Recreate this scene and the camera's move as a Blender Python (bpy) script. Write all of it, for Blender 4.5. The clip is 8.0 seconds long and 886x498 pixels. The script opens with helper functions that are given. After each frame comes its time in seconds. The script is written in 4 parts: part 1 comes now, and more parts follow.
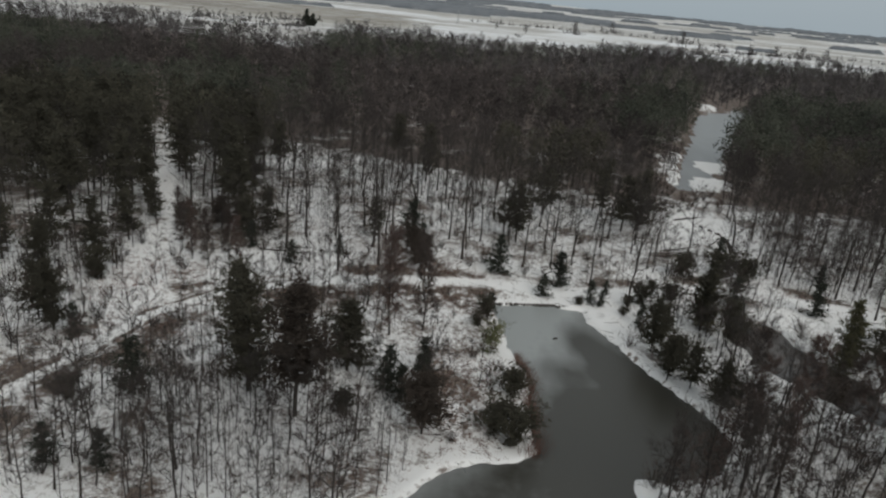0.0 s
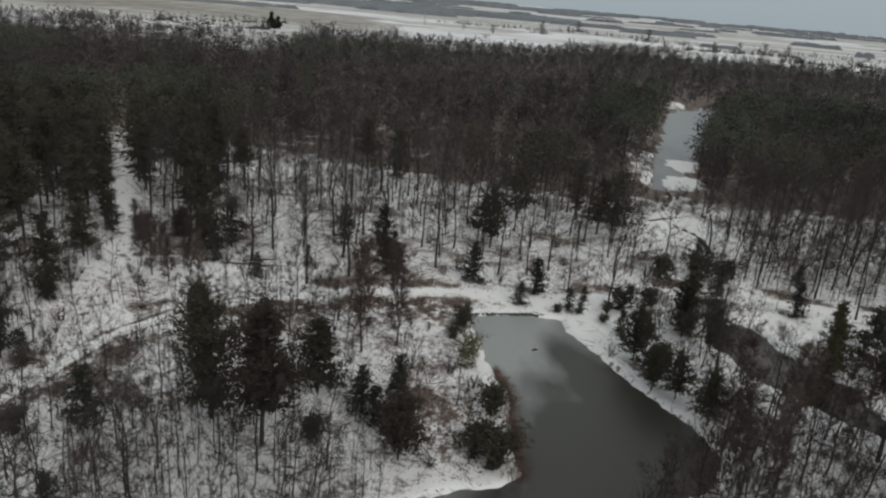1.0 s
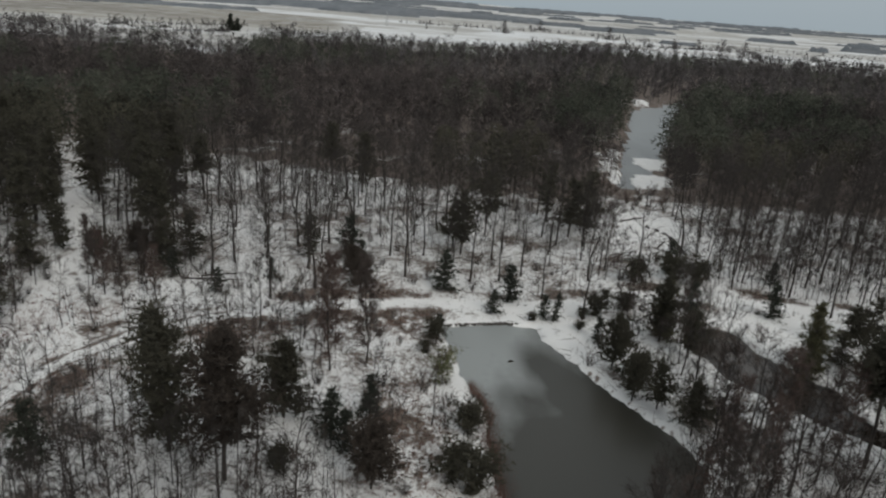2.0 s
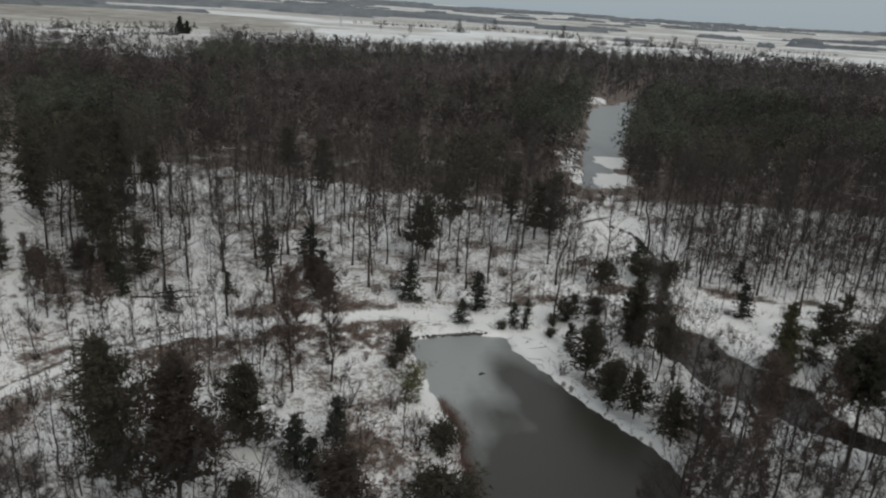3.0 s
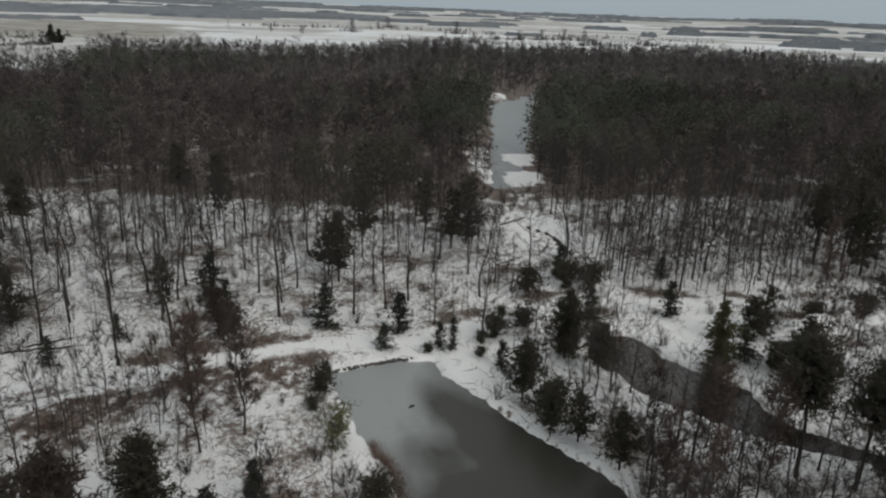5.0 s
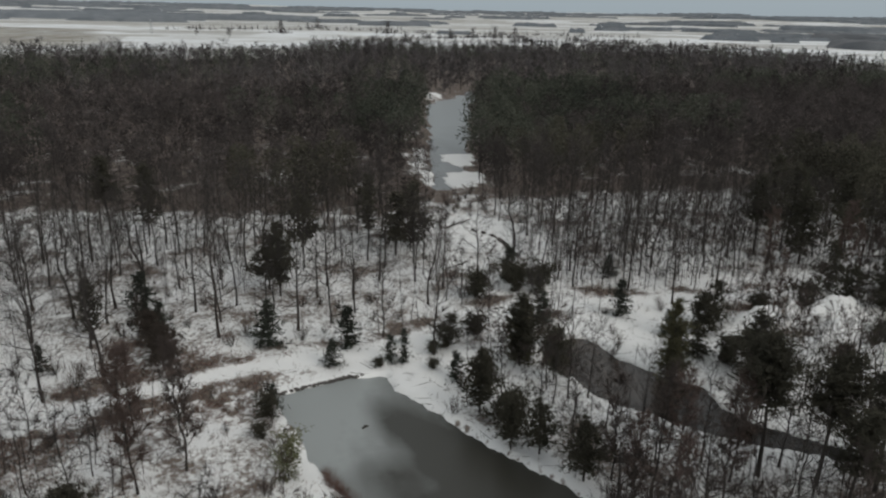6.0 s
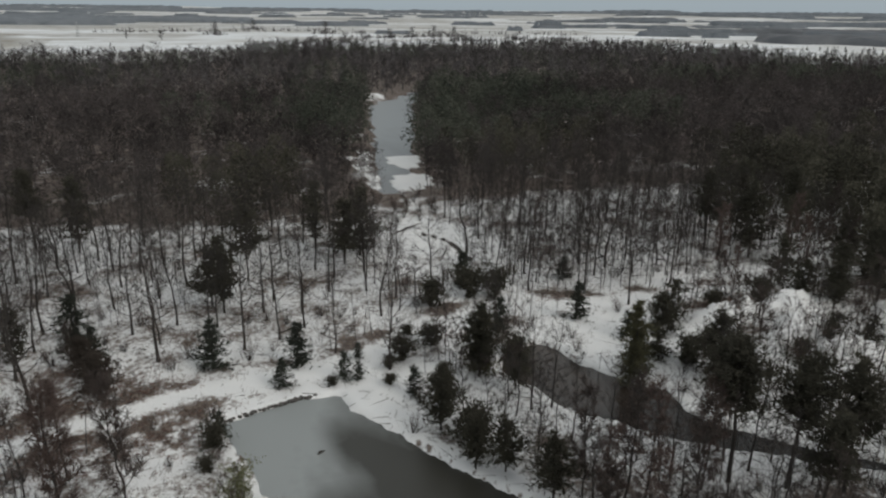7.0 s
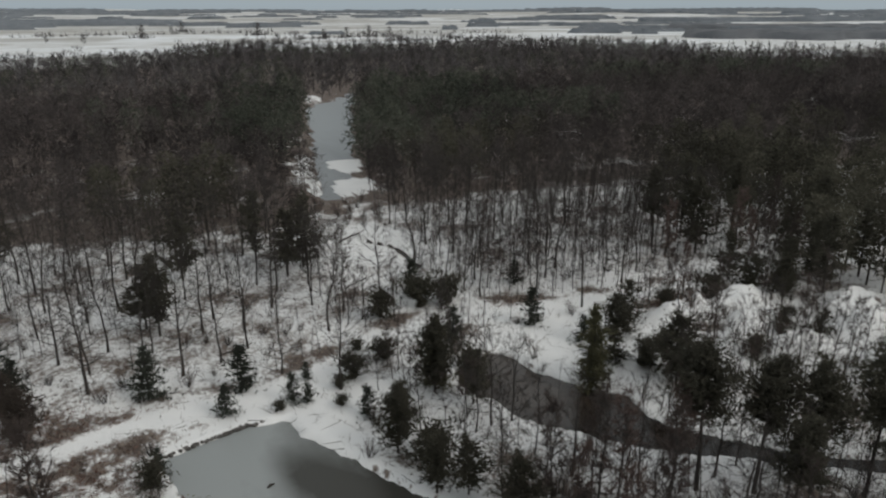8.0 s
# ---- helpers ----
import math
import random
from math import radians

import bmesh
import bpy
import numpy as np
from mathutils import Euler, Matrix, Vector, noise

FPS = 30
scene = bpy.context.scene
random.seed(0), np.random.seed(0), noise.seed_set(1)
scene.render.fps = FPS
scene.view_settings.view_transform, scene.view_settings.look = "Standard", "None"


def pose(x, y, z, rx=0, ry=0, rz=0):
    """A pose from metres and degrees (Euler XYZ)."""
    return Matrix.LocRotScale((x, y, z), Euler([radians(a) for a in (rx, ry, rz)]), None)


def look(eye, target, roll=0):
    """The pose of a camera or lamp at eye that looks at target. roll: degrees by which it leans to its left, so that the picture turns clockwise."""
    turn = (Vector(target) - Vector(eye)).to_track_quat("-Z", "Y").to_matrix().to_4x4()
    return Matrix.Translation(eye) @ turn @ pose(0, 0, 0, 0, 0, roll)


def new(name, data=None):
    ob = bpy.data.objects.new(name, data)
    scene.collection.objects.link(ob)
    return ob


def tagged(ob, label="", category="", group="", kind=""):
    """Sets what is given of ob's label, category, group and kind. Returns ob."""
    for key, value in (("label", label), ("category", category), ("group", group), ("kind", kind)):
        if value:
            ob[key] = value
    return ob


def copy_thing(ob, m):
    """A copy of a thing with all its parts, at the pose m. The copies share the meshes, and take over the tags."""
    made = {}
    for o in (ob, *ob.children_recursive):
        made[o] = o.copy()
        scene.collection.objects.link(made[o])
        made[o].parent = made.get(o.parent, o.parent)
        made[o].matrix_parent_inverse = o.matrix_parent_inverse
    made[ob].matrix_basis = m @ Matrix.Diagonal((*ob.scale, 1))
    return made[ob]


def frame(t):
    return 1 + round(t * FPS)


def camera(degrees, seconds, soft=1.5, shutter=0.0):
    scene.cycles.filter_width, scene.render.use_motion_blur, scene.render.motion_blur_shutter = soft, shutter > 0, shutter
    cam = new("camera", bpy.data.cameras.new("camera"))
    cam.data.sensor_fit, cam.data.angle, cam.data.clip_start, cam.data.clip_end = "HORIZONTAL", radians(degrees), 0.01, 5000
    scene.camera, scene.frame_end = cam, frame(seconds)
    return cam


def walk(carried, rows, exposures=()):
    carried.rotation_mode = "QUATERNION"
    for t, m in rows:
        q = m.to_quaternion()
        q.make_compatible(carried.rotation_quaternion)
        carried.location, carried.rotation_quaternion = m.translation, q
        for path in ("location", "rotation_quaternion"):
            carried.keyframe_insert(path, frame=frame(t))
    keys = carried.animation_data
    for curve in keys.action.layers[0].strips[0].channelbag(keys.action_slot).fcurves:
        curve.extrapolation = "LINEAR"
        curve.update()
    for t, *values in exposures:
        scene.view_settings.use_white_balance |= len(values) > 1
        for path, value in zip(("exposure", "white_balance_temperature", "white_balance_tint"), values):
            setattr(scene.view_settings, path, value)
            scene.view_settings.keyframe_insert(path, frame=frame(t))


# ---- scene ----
cam = camera(63.9, 8.0, soft=2.2)
PATH = [
    (0, (0.781, -0.549, 41.904), (0.697, 1.334, 41.235), 5.6),
    (0.5, (0.629, 1.446, 41.875), (0.579, 3.331, 41.21), 5.3),
    (1, (0.45, 3.538, 41.734), (0.443, 5.426, 41.074), 5.0),
    (2.5, (-0.03, 9.327, 41.659), (0.104, 11.214, 41.009), 4.1),
    (3, (-0.233, 11.223, 41.634), (-0.041, 13.106, 40.988), 3.8),
    (3.5, (-0.333, 13.186, 41.682), (-0.084, 15.064, 41.038), 3.4),
    (4, (-0.297, 15.061, 41.719), (0.007, 16.93, 41.077), 2.9),
    (4.5, (-0.401, 17.041, 41.736), (-0.032, 18.899, 41.096), 2.6),
    (6, (-0.351, 22.398, 41.87), (0.256, 24.194, 41.234), 1.3),
    (6.5, (-0.146, 24.334, 41.844), (0.533, 26.105, 41.209), 1.0),
    (7, (0.169, 26.282, 41.765), (0.917, 28.024, 41.13), 0.7),
    (7.5, (0.572, 28.136, 41.852), (1.393, 29.845, 41.217), 0.3),
    (8, (1.104, 30.063, 41.794), (1.996, 31.736, 41.158), -0.0),
]
walk(cam, [(t, look(e, a, r)) for t, e, a, r in PATH])

# ---- light ----
SUN_ELEV, SUN_AZ = radians(38), radians(150)
world = bpy.data.worlds.new("overcast_sky")
scene.world = world
world.use_nodes = True
wn, wl = world.node_tree.nodes, world.node_tree.links
wn.clear()
sky = wn.new("ShaderNodeTexSky")
sky.sky_type = "NISHITA"
sky.sun_disc = False
sky.sun_elevation, sky.sun_rotation = SUN_ELEV, SUN_AZ
sky.air_density, sky.dust_density, sky.ozone_density = 1.0, 4.0, 1.0
grey = wn.new("ShaderNodeHueSaturation")
grey.inputs["Saturation"].default_value = 0.35
cloud = wn.new("ShaderNodeMix")
cloud.data_type = "RGBA"
cloud.inputs["Factor"].default_value = 0.85
up = wn.new("ShaderNodeTexCoord")
rise = wn.new("ShaderNodeSeparateXYZ")
dome = wn.new("ShaderNodeMix")
dome.data_type = "RGBA"
dome.inputs["A"].default_value = (5.2, 6.1, 6.7, 1)
dome.inputs["B"].default_value = (9.4, 9.5, 9.3, 1)
wl.new(up.outputs["Generated"], rise.inputs["Vector"])
wl.new(rise.outputs["Z"], dome.inputs["Factor"])
wl.new(dome.outputs["Result"], cloud.inputs["B"])
bg = wn.new("ShaderNodeBackground")
bg.inputs["Strength"].default_value = 0.075
wo = wn.new("ShaderNodeOutputWorld")
wl.new(sky.outputs["Color"], grey.inputs["Color"])
wl.new(grey.outputs["Color"], cloud.inputs["A"])
wl.new(cloud.outputs["Result"], bg.inputs["Color"])
wl.new(bg.outputs["Background"], wo.inputs["Surface"])

sun_data = bpy.data.lights.new("sun", "SUN")
sun_data.energy, sun_data.angle, sun_data.color = 0.9, radians(25), (1.0, 0.94, 0.85)
sun = new("sun", sun_data)
sun_dir = Vector((math.sin(SUN_AZ) * math.cos(SUN_ELEV), math.cos(SUN_AZ) * math.cos(SUN_ELEV), math.sin(SUN_ELEV)))
sun.matrix_world = look(sun_dir * 300, (0, 0, 0))
scene.view_settings.exposure = -0.06

# ---- materials ----


def material(name, rough=0.9):
    m = bpy.data.materials.new(name)
    m.use_nodes = True
    n, l = m.node_tree.nodes, m.node_tree.links
    b = n["Principled BSDF"]
    b.inputs["Roughness"].default_value = rough
    b.inputs["Specular IOR Level"].default_value = 0.25
    return m, n, l, b


def noise_node(n, l, scale, detail=5.0, rough=0.6, coord=None):
    t = n.new("ShaderNodeTexNoise")
    t.inputs["Scale"].default_value = scale
    t.inputs["Detail"].default_value = detail
    t.inputs["Roughness"].default_value = rough
    if coord:
        l.new(coord, t.inputs["Vector"])
    return t


def ramp(n, l, fac, *stops):
    r = n.new("ShaderNodeValToRGB")
    e = r.color_ramp.elements
    while len(e) < len(stops):
        e.new(0.5)
    for k, (p, c) in zip(e, stops):
        k.position, k.color = p, (*c, 1) if len(c) == 3 else c
    l.new(fac, r.inputs["Fac"])
    return r.outputs["Color"]


def mixed(n, l, fac, a, b):
    m = n.new("ShaderNodeMix")
    m.data_type = "RGBA"
    for sock, v in ((m.inputs["Factor"], fac), (m.inputs["A"], a), (m.inputs["B"], b)):
        if isinstance(v, (int, float)):
            sock.default_value = v
        elif isinstance(v, tuple):
            sock.default_value = (*v, 1)
        else:
            l.new(v, sock)
    return m.outputs["Result"]


def maths(n, l, op, a, b=0.0, clamp=False):
    m = n.new("ShaderNodeMath")
    m.operation, m.use_clamp = op, clamp
    for sock, v in zip(m.inputs, (a, b)):
        if isinstance(v, (int, float)):
            sock.default_value = v
        else:
            l.new(v, sock)
    return m.outputs["Value"]


def twig_material(name, dark, light, scale=0.9, rough=0.9, thin=0.0, calm=False):
    """Bark, twigs and needles: two scales of variation and a tint of its own for each object and island."""
    m, n, l, b = material(name, rough)
    co = n.new("ShaderNodeTexCoord").outputs["Object"]
    fine = noise_node(n, l, scale * 6, 4, 0.6, co).outputs["Fac"]
    coarse = noise_node(n, l, scale * (0.13 if calm else 0.35), 3, 0.55, co).outputs["Fac"]
    isl = n.new("ShaderNodeNewGeometry").outputs["Random Per Island"]
    rnd = n.new("ShaderNodeObjectInfo").outputs["Random"]
    f = maths(n, l, "ADD", maths(n, l, "MULTIPLY", fine, 0.3 if calm else 0.45), maths(n, l, "MULTIPLY", coarse, 0.85 if calm else 0.45))
    f = maths(n, l, "ADD", f, maths(n, l, "MULTIPLY", isl, 0.05 if calm else 0.1))
    f = maths(n, l, "ADD", f, maths(n, l, "MULTIPLY", rnd, 0.3))
    tone = n.new("ShaderNodeAttribute")
    tone.attribute_name = "tone"
    f = maths(n, l, "ADD", f, maths(n, l, "MULTIPLY", tone.outputs["Fac"], 0.4 if calm else 0.6))
    f = maths(n, l, "SUBTRACT", f, 0.3 if calm else 0.25, True)
    tint = mixed(n, l, f, dark, light)
    l.new(tint, b.inputs["Base Color"])
    if thin:
        # light that passes between and through fine twigs and needles
        tr, mix = n.new("ShaderNodeBsdfTranslucent"), n.new("ShaderNodeMixShader")
        l.new(tint, tr.inputs["Color"])
        mix.inputs[0].default_value = thin
        l.new(b.outputs[0], mix.inputs[1])
        l.new(tr.outputs[0], mix.inputs[2])
        l.new(mix.outputs[0], n["Material Output"].inputs["Surface"])
    return m


BARK = twig_material("bark", (0.024, 0.021, 0.019), (0.085, 0.075, 0.068))
TWIG = twig_material("twigs", (0.04, 0.036, 0.034), (0.108, 0.096, 0.09), thin=0.45)
BROWN_TWIG = twig_material("brown_haze_twigs", (0.05, 0.04, 0.036), (0.135, 0.11, 0.1), thin=0.4)
RED_TWIG = twig_material("red_twigs", (0.085, 0.062, 0.055), (0.20, 0.15, 0.132), thin=0.45)
NEEDLE = twig_material("pine_needles", (0.044, 0.041, 0.031), (0.112, 0.107, 0.081), thin=0.35)
BROWN_NEEDLE = twig_material("browned_needles", (0.04, 0.032, 0.027), (0.105, 0.087, 0.073), thin=0.35)
SPRUCE = twig_material("spruce_needles", (0.026, 0.031, 0.025), (0.08, 0.087, 0.068), thin=0.3)
OLIVE = twig_material("olive_needles", (0.06, 0.06, 0.034), (0.17, 0.158, 0.095), thin=0.35)
FROSTED = twig_material("juniper_needles", (0.065, 0.07, 0.034), (0.31, 0.31, 0.18), thin=0.4)
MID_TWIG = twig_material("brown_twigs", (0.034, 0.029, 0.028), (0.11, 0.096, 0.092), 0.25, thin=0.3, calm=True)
# lighter and greyer than the near twigs: distance haze put into the colour
FAR_HAZED_TWIG = twig_material("far_hazed_twigs", (0.058, 0.052, 0.052), (0.165, 0.155, 0.154), 0.25, thin=0.35, calm=True)
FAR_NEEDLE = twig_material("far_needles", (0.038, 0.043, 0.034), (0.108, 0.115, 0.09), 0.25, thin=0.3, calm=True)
STEM = twig_material("dead_stems", (0.06, 0.045, 0.035), (0.20, 0.15, 0.115), 0.3, thin=0.45)
BRACKEN = twig_material("dead_bracken", (0.13, 0.078, 0.064), (0.37, 0.24, 0.2), 0.5, thin=0.45)
STONE = twig_material("wet_stone", (0.03, 0.028, 0.026), (0.16, 0.15, 0.14), 2.0, 0.7)


def ground_material():
    m, n, l, b = material("snowy_ground", 0.75)
    geo = n.new("ShaderNodeNewGeometry").outputs["Position"]
    at = n.new("ShaderNodeAttribute")
    at.attribute_name = "cover"
    sep = n.new("ShaderNodeSeparateColor")
    l.new(at.outputs["Color"], sep.inputs["Color"])
    litter, tan, far = sep.outputs["Red"], sep.outputs["Green"], sep.outputs["Blue"]
    fine = noise_node(n, l, 1.7, 9, 0.68, geo).outputs["Fac"]
    mid = noise_node(n, l, 0.22, 5, 0.6, geo).outputs["Fac"]
    big = noise_node(n, l, 0.035, 4, 0.55, geo).outputs["Fac"]
    k = maths(n, l, "ADD", maths(n, l, "MULTIPLY", fine, 0.52), maths(n, l, "MULTIPLY", mid, 0.48))
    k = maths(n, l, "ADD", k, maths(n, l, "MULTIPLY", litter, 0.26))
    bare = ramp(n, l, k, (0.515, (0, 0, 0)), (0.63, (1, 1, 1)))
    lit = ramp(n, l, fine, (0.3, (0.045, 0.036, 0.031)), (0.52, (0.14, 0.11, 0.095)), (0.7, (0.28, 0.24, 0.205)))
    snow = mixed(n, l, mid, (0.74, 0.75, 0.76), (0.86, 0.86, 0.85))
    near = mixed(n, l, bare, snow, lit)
    # farmland: snow, stubble and grass in strips
    mp = n.new("ShaderNodeMapping")
    mp.inputs["Scale"].default_value = (0.0035, 0.009, 0.0)
    mp.inputs["Rotation"].default_value = (0, 0, 0.12)
    l.new(geo, mp.inputs["Vector"])
    vor = n.new("ShaderNodeTexVoronoi")
    vor.inputs["Scale"].default_value = 1.0
    l.new(mp.outputs["Vector"], vor.inputs["Vector"])
    cell = n.new("ShaderNodeSeparateColor")
    l.new(vor.outputs["Color"], cell.inputs["Color"])
    stub = mixed(n, l, cell.outputs["Green"], (0.20, 0.18, 0.15), (0.34, 0.32, 0.275))
    kind = ramp(n, l, cell.outputs["Red"], (0.35, (0, 0, 0)), (0.45, (1, 1, 1)))
    kind = maths(n, l, "ADD", maths(n, l, "MULTIPLY", kind, 0.55), tan, True)
    brk = ramp(n, l, maths(n, l, "ADD", big, maths(n, l, "MULTIPLY", mid, 0.4)), (0.45, (0.5, 0.5, 0.5)), (0.8, (1, 1, 1)))
    kind = maths(n, l, "MULTIPLY", kind, brk)
    patchy = noise_node(n, l, 0.012, 6, 0.65, geo).outputs["Fac"]
    rows = noise_node(n, l, 1.0, 3, 0.5, mp.outputs["Vector"]).outputs["Fac"]
    thin_snow = ramp(n, l, maths(n, l, "ADD", maths(n, l, "MULTIPLY", patchy, 0.6), maths(n, l, "MULTIPLY", rows, 0.4)), (0.44, (0.77, 0.79, 0.81)), (0.66, (0.40, 0.385, 0.35)))
    field = mixed(n, l, kind, thin_snow, stub)
    l.new(mixed(n, l, far, near, field), b.inputs["Base Color"])
    bump = n.new("ShaderNodeBump")
    bump.inputs["Strength"].default_value = 0.5
    bump.inputs["Distance"].default_value = 0.25
    l.new(fine, bump.inputs["Height"])
    l.new(bump.outputs["Normal"], b.inputs["Normal"])
    return m


def ice_material(name, dark, pale, lo, hi, axis_from, axis_to, rough, slant=0.0, cloud=1.0, streaks=()):
    """Thin ice: pale and frosted towards one end, dark and clear towards the other, cloudy between."""
    m, n, l, b = material(name, rough)
    b.inputs["Specular IOR Level"].default_value = 0.5
    geo = n.new("ShaderNodeNewGeometry").outputs["Position"]
    g = n.new("ShaderNodeMapRange")
    g.inputs["From Min"].default_value, g.inputs["From Max"].default_value = axis_from, axis_to
    s = n.new("ShaderNodeSeparateXYZ")
    l.new(geo, s.inputs["Vector"])
    l.new(maths(n, l, "SUBTRACT", s.outputs["Y"], maths(n, l, "MULTIPLY", s.outputs["X"], slant)), g.inputs["Value"])
    drift = n.new("ShaderNodeMapping")
    drift.inputs["Scale"].default_value = (0.13, 0.045, 0.1)
    drift.inputs["Rotation"].default_value = (0, 0, -0.5)
    l.new(geo, drift.inputs["Vector"])
    c1 = noise_node(n, l, 1.0, 3, 0.5, drift.outputs["Vector"]).outputs["Fac"]
    c2 = noise_node(n, l, 0.6, 5, 0.6, geo).outputs["Fac"]
    f = maths(n, l, "ADD", g.outputs["Result"], maths(n, l, "MULTIPLY", maths(n, l, "SUBTRACT", c1, 0.5), cloud))
    f = maths(n, l, "ADD", f, maths(n, l, "MULTIPLY", maths(n, l, "SUBTRACT", c2, 0.5), 0.25))
    for px, py, rx, ry, turn, deep in streaks:
        mp = n.new("ShaderNodeMapping")
        mp.vector_type = "TEXTURE"
        mp.inputs["Location"].default_value, mp.inputs["Rotation"].default_value, mp.inputs["Scale"].default_value = (px, py, 0), (0, 0, radians(turn)), (rx, ry, 9)
        ball = n.new("ShaderNodeTexGradient")
        ball.gradient_type = "SPHERICAL"
        l.new(geo, mp.inputs["Vector"])
        l.new(mp.outputs["Vector"], ball.inputs["Vector"])
        f = maths(n, l, "SUBTRACT", f, maths(n, l, "MULTIPLY", ball.outputs["Fac"], maths(n, l, "MULTIPLY", c2, 2 * deep)))
    l.new(ramp(n, l, f, (lo, dark), (hi, pale)), b.inputs["Base Color"])
    bump = n.new("ShaderNodeBump")
    bump.inputs["Strength"].default_value, bump.inputs["Distance"].default_value = 0.08, 0.05
    l.new(c2, bump.inputs["Height"])
    l.new(bump.outputs["Normal"], b.inputs["Normal"])
    return m


GROUND = ground_material()
POND_ICE = ice_material("pond_ice", (0.036, 0.035, 0.029), (0.285, 0.305, 0.305), 0.15, 0.8, 40, 73, 0.35, 1.78, 1.1, ((16.6, 86.5, 4, 7, 25, 0.34), (20, 79, 4, 10, 28, 0.36), (13.5, 78, 5, 4, 0, 0.3), (16, 68, 4, 9, 20, 0.4)))
LAKE_ICE = ice_material("lake_ice", (0.19, 0.20, 0.205), (0.27, 0.29, 0.30), 0.2, 0.8, 180, 300, 0.4)
RIVER = ice_material("river_water", (0.016, 0.012, 0.009), (0.08, 0.062, 0.05), 0.35, 1.0, 66, 104, 0.12)

# ---- mesh helpers ----


def mesh_of(name, verts, tris, mat, smooth=False):
    verts = np.asarray(verts, dtype=np.float32).reshape(-1, 3)
    tris = np.asarray(tris, dtype=np.int32).reshape(-1, 3)
    me = bpy.data.meshes.new(name)
    me.vertices.add(len(verts))
    me.vertices.foreach_set("co", verts.ravel())
    me.loops.add(tris.size)
    me.loops.foreach_set("vertex_index", tris.ravel())
    me.polygons.add(len(tris))
    me.polygons.foreach_set("loop_start", np.arange(0, tris.size, 3, dtype=np.int32))
    if smooth:
        me.polygons.foreach_set("use_smooth", np.ones(len(tris), dtype=bool))
    me.materials.append(mat)
    me.update(calc_edges=True)
    return me


class Soup:
    """Gathers tapered tubes and twig blades into one list of triangles."""

    def __init__(self):
        self.v, self.t, self.count = [], [], 0

    def add(self, v, t):
        v = np.asarray(v, dtype=np.float64).reshape(-1, 3)
        self.v.append(v)
        self.t.append(np.asarray(t, dtype=np.int64).reshape(-1, 3) + self.count)
        self.count += len(v)

    def tube(self, pts, radii, sides=5):
        pts = np.asarray(pts, dtype=float)
        n = len(pts)
        d = np.gradient(pts, axis=0)
        d /= np.linalg.norm(d, axis=1)[:, None] + 1e-9
        ref = np.array([0.31, 0.95, 0.05])
        u = np.cross(d, ref)
        u /= np.linalg.norm(u, axis=1)[:, None] + 1e-9
        w = np.cross(d, u)
        a = np.arange(sides) * 2 * np.pi / sides
        ring = pts[:, None] + np.asarray(radii)[:, None, None] * (np.cos(a)[None, :, None] * u[:, None] + np.sin(a)[None, :, None] * w[:, None])
        i, j = np.meshgrid(np.arange(n - 1), np.arange(sides), indexing="ij")
        p, q = i * sides + j, i * sides + (j + 1) % sides
        t = np.concatenate([np.stack([p, q, q + sides], -1).reshape(-1, 3), np.stack([p, q + sides, p + sides], -1).reshape(-1, 3)])
        self.add(ring.reshape(-1, 3), t)

    def blades(self, base, tip, width, rng):
        """Thin tapered twigs: one triangle each, broad at the base, turned at random about its length."""
        base, tip = np.asarray(base, float), np.asarray(tip, float)
        d = tip - base
        r = rng.normal(size=d.shape)
        s = np.cross(d, r)
        s /= np.linalg.norm(s, axis=1)[:, None] + 1e-9
        s *= np.asarray(width).reshape(-1, 1) * 0.5
        v = np.stack([base - s, base + s, tip], 1).reshape(-1, 3)
        self.add(v, np.arange(len(v)).reshape(-1, 3))

    def arrays(self):
        return np.concatenate(self.v), np.concatenate(self.t)

    def mesh(self, name, mat, smooth=False):
        v, t = self.arrays()
        return mesh_of(name, v, t, mat, smooth)


def part(name, me, parent, label=""):
    ob = new(name, me)
    ob.parent = parent
    return tagged(ob, label=label)


def unit(az, el):
    return np.stack([np.cos(az) * np.cos(el), np.sin(az) * np.cos(el), np.sin(el)], -1)


# ---- plan of the place ----
POND = [(4.2, 95.3), (8, 96.2), (13.5, 97.3), (17.6, 96.8), (18.5, 92), (20.5, 88.4), (22.5, 83.8), (24.6, 79), (26.8, 75.4), (29.1, 70.8),
        (30.4, 66), (28, 60.5), (22, 57.5), (18.2, 58.2), (18.4, 54), (17, 44), (6, 38), (-6, 40), (-5, 47), (-2.6, 51), (-0.8, 53.8), (1.1, 56.1),
        (3.8, 57.3), (6.5, 57.7), (9.6, 60), (9.3, 63.5), (8.9, 70), (9.4, 74.5), (7.6, 78.5), (6.2, 86)]
RIVER_BANK = [(44.8, 100.3), (46.8, 98), (47.7, 92), (50.6, 86.5), (53.5, 83), (52.3, 78.5), (54, 75), (61.6, 65.5), (75, 57), (95, 47), (95, 43),
              (75, 53), (62.3, 62.8), (54.7, 69.2), (50.3, 72.4), (46.4, 76.2), (43, 81), (39.8, 84.5), (40, 88.5), (38.5, 91.5), (37.1, 95.3), (41, 99)]
LAKE = [(51.5, 184), (54, 192), (60, 213), (68, 241), (79, 276), (92, 322), (99, 346), (113, 362), (128, 379), (141, 396), (128, 362), (113, 326),
        (96, 280), (82, 246), (75, 225), (67, 206), (60, 189), (56, 184)]
CREEK = [(51.4, 133.5), (51.9, 139), (52.2, 144.7), (50.6, 148.4), (49.4, 150.2)]
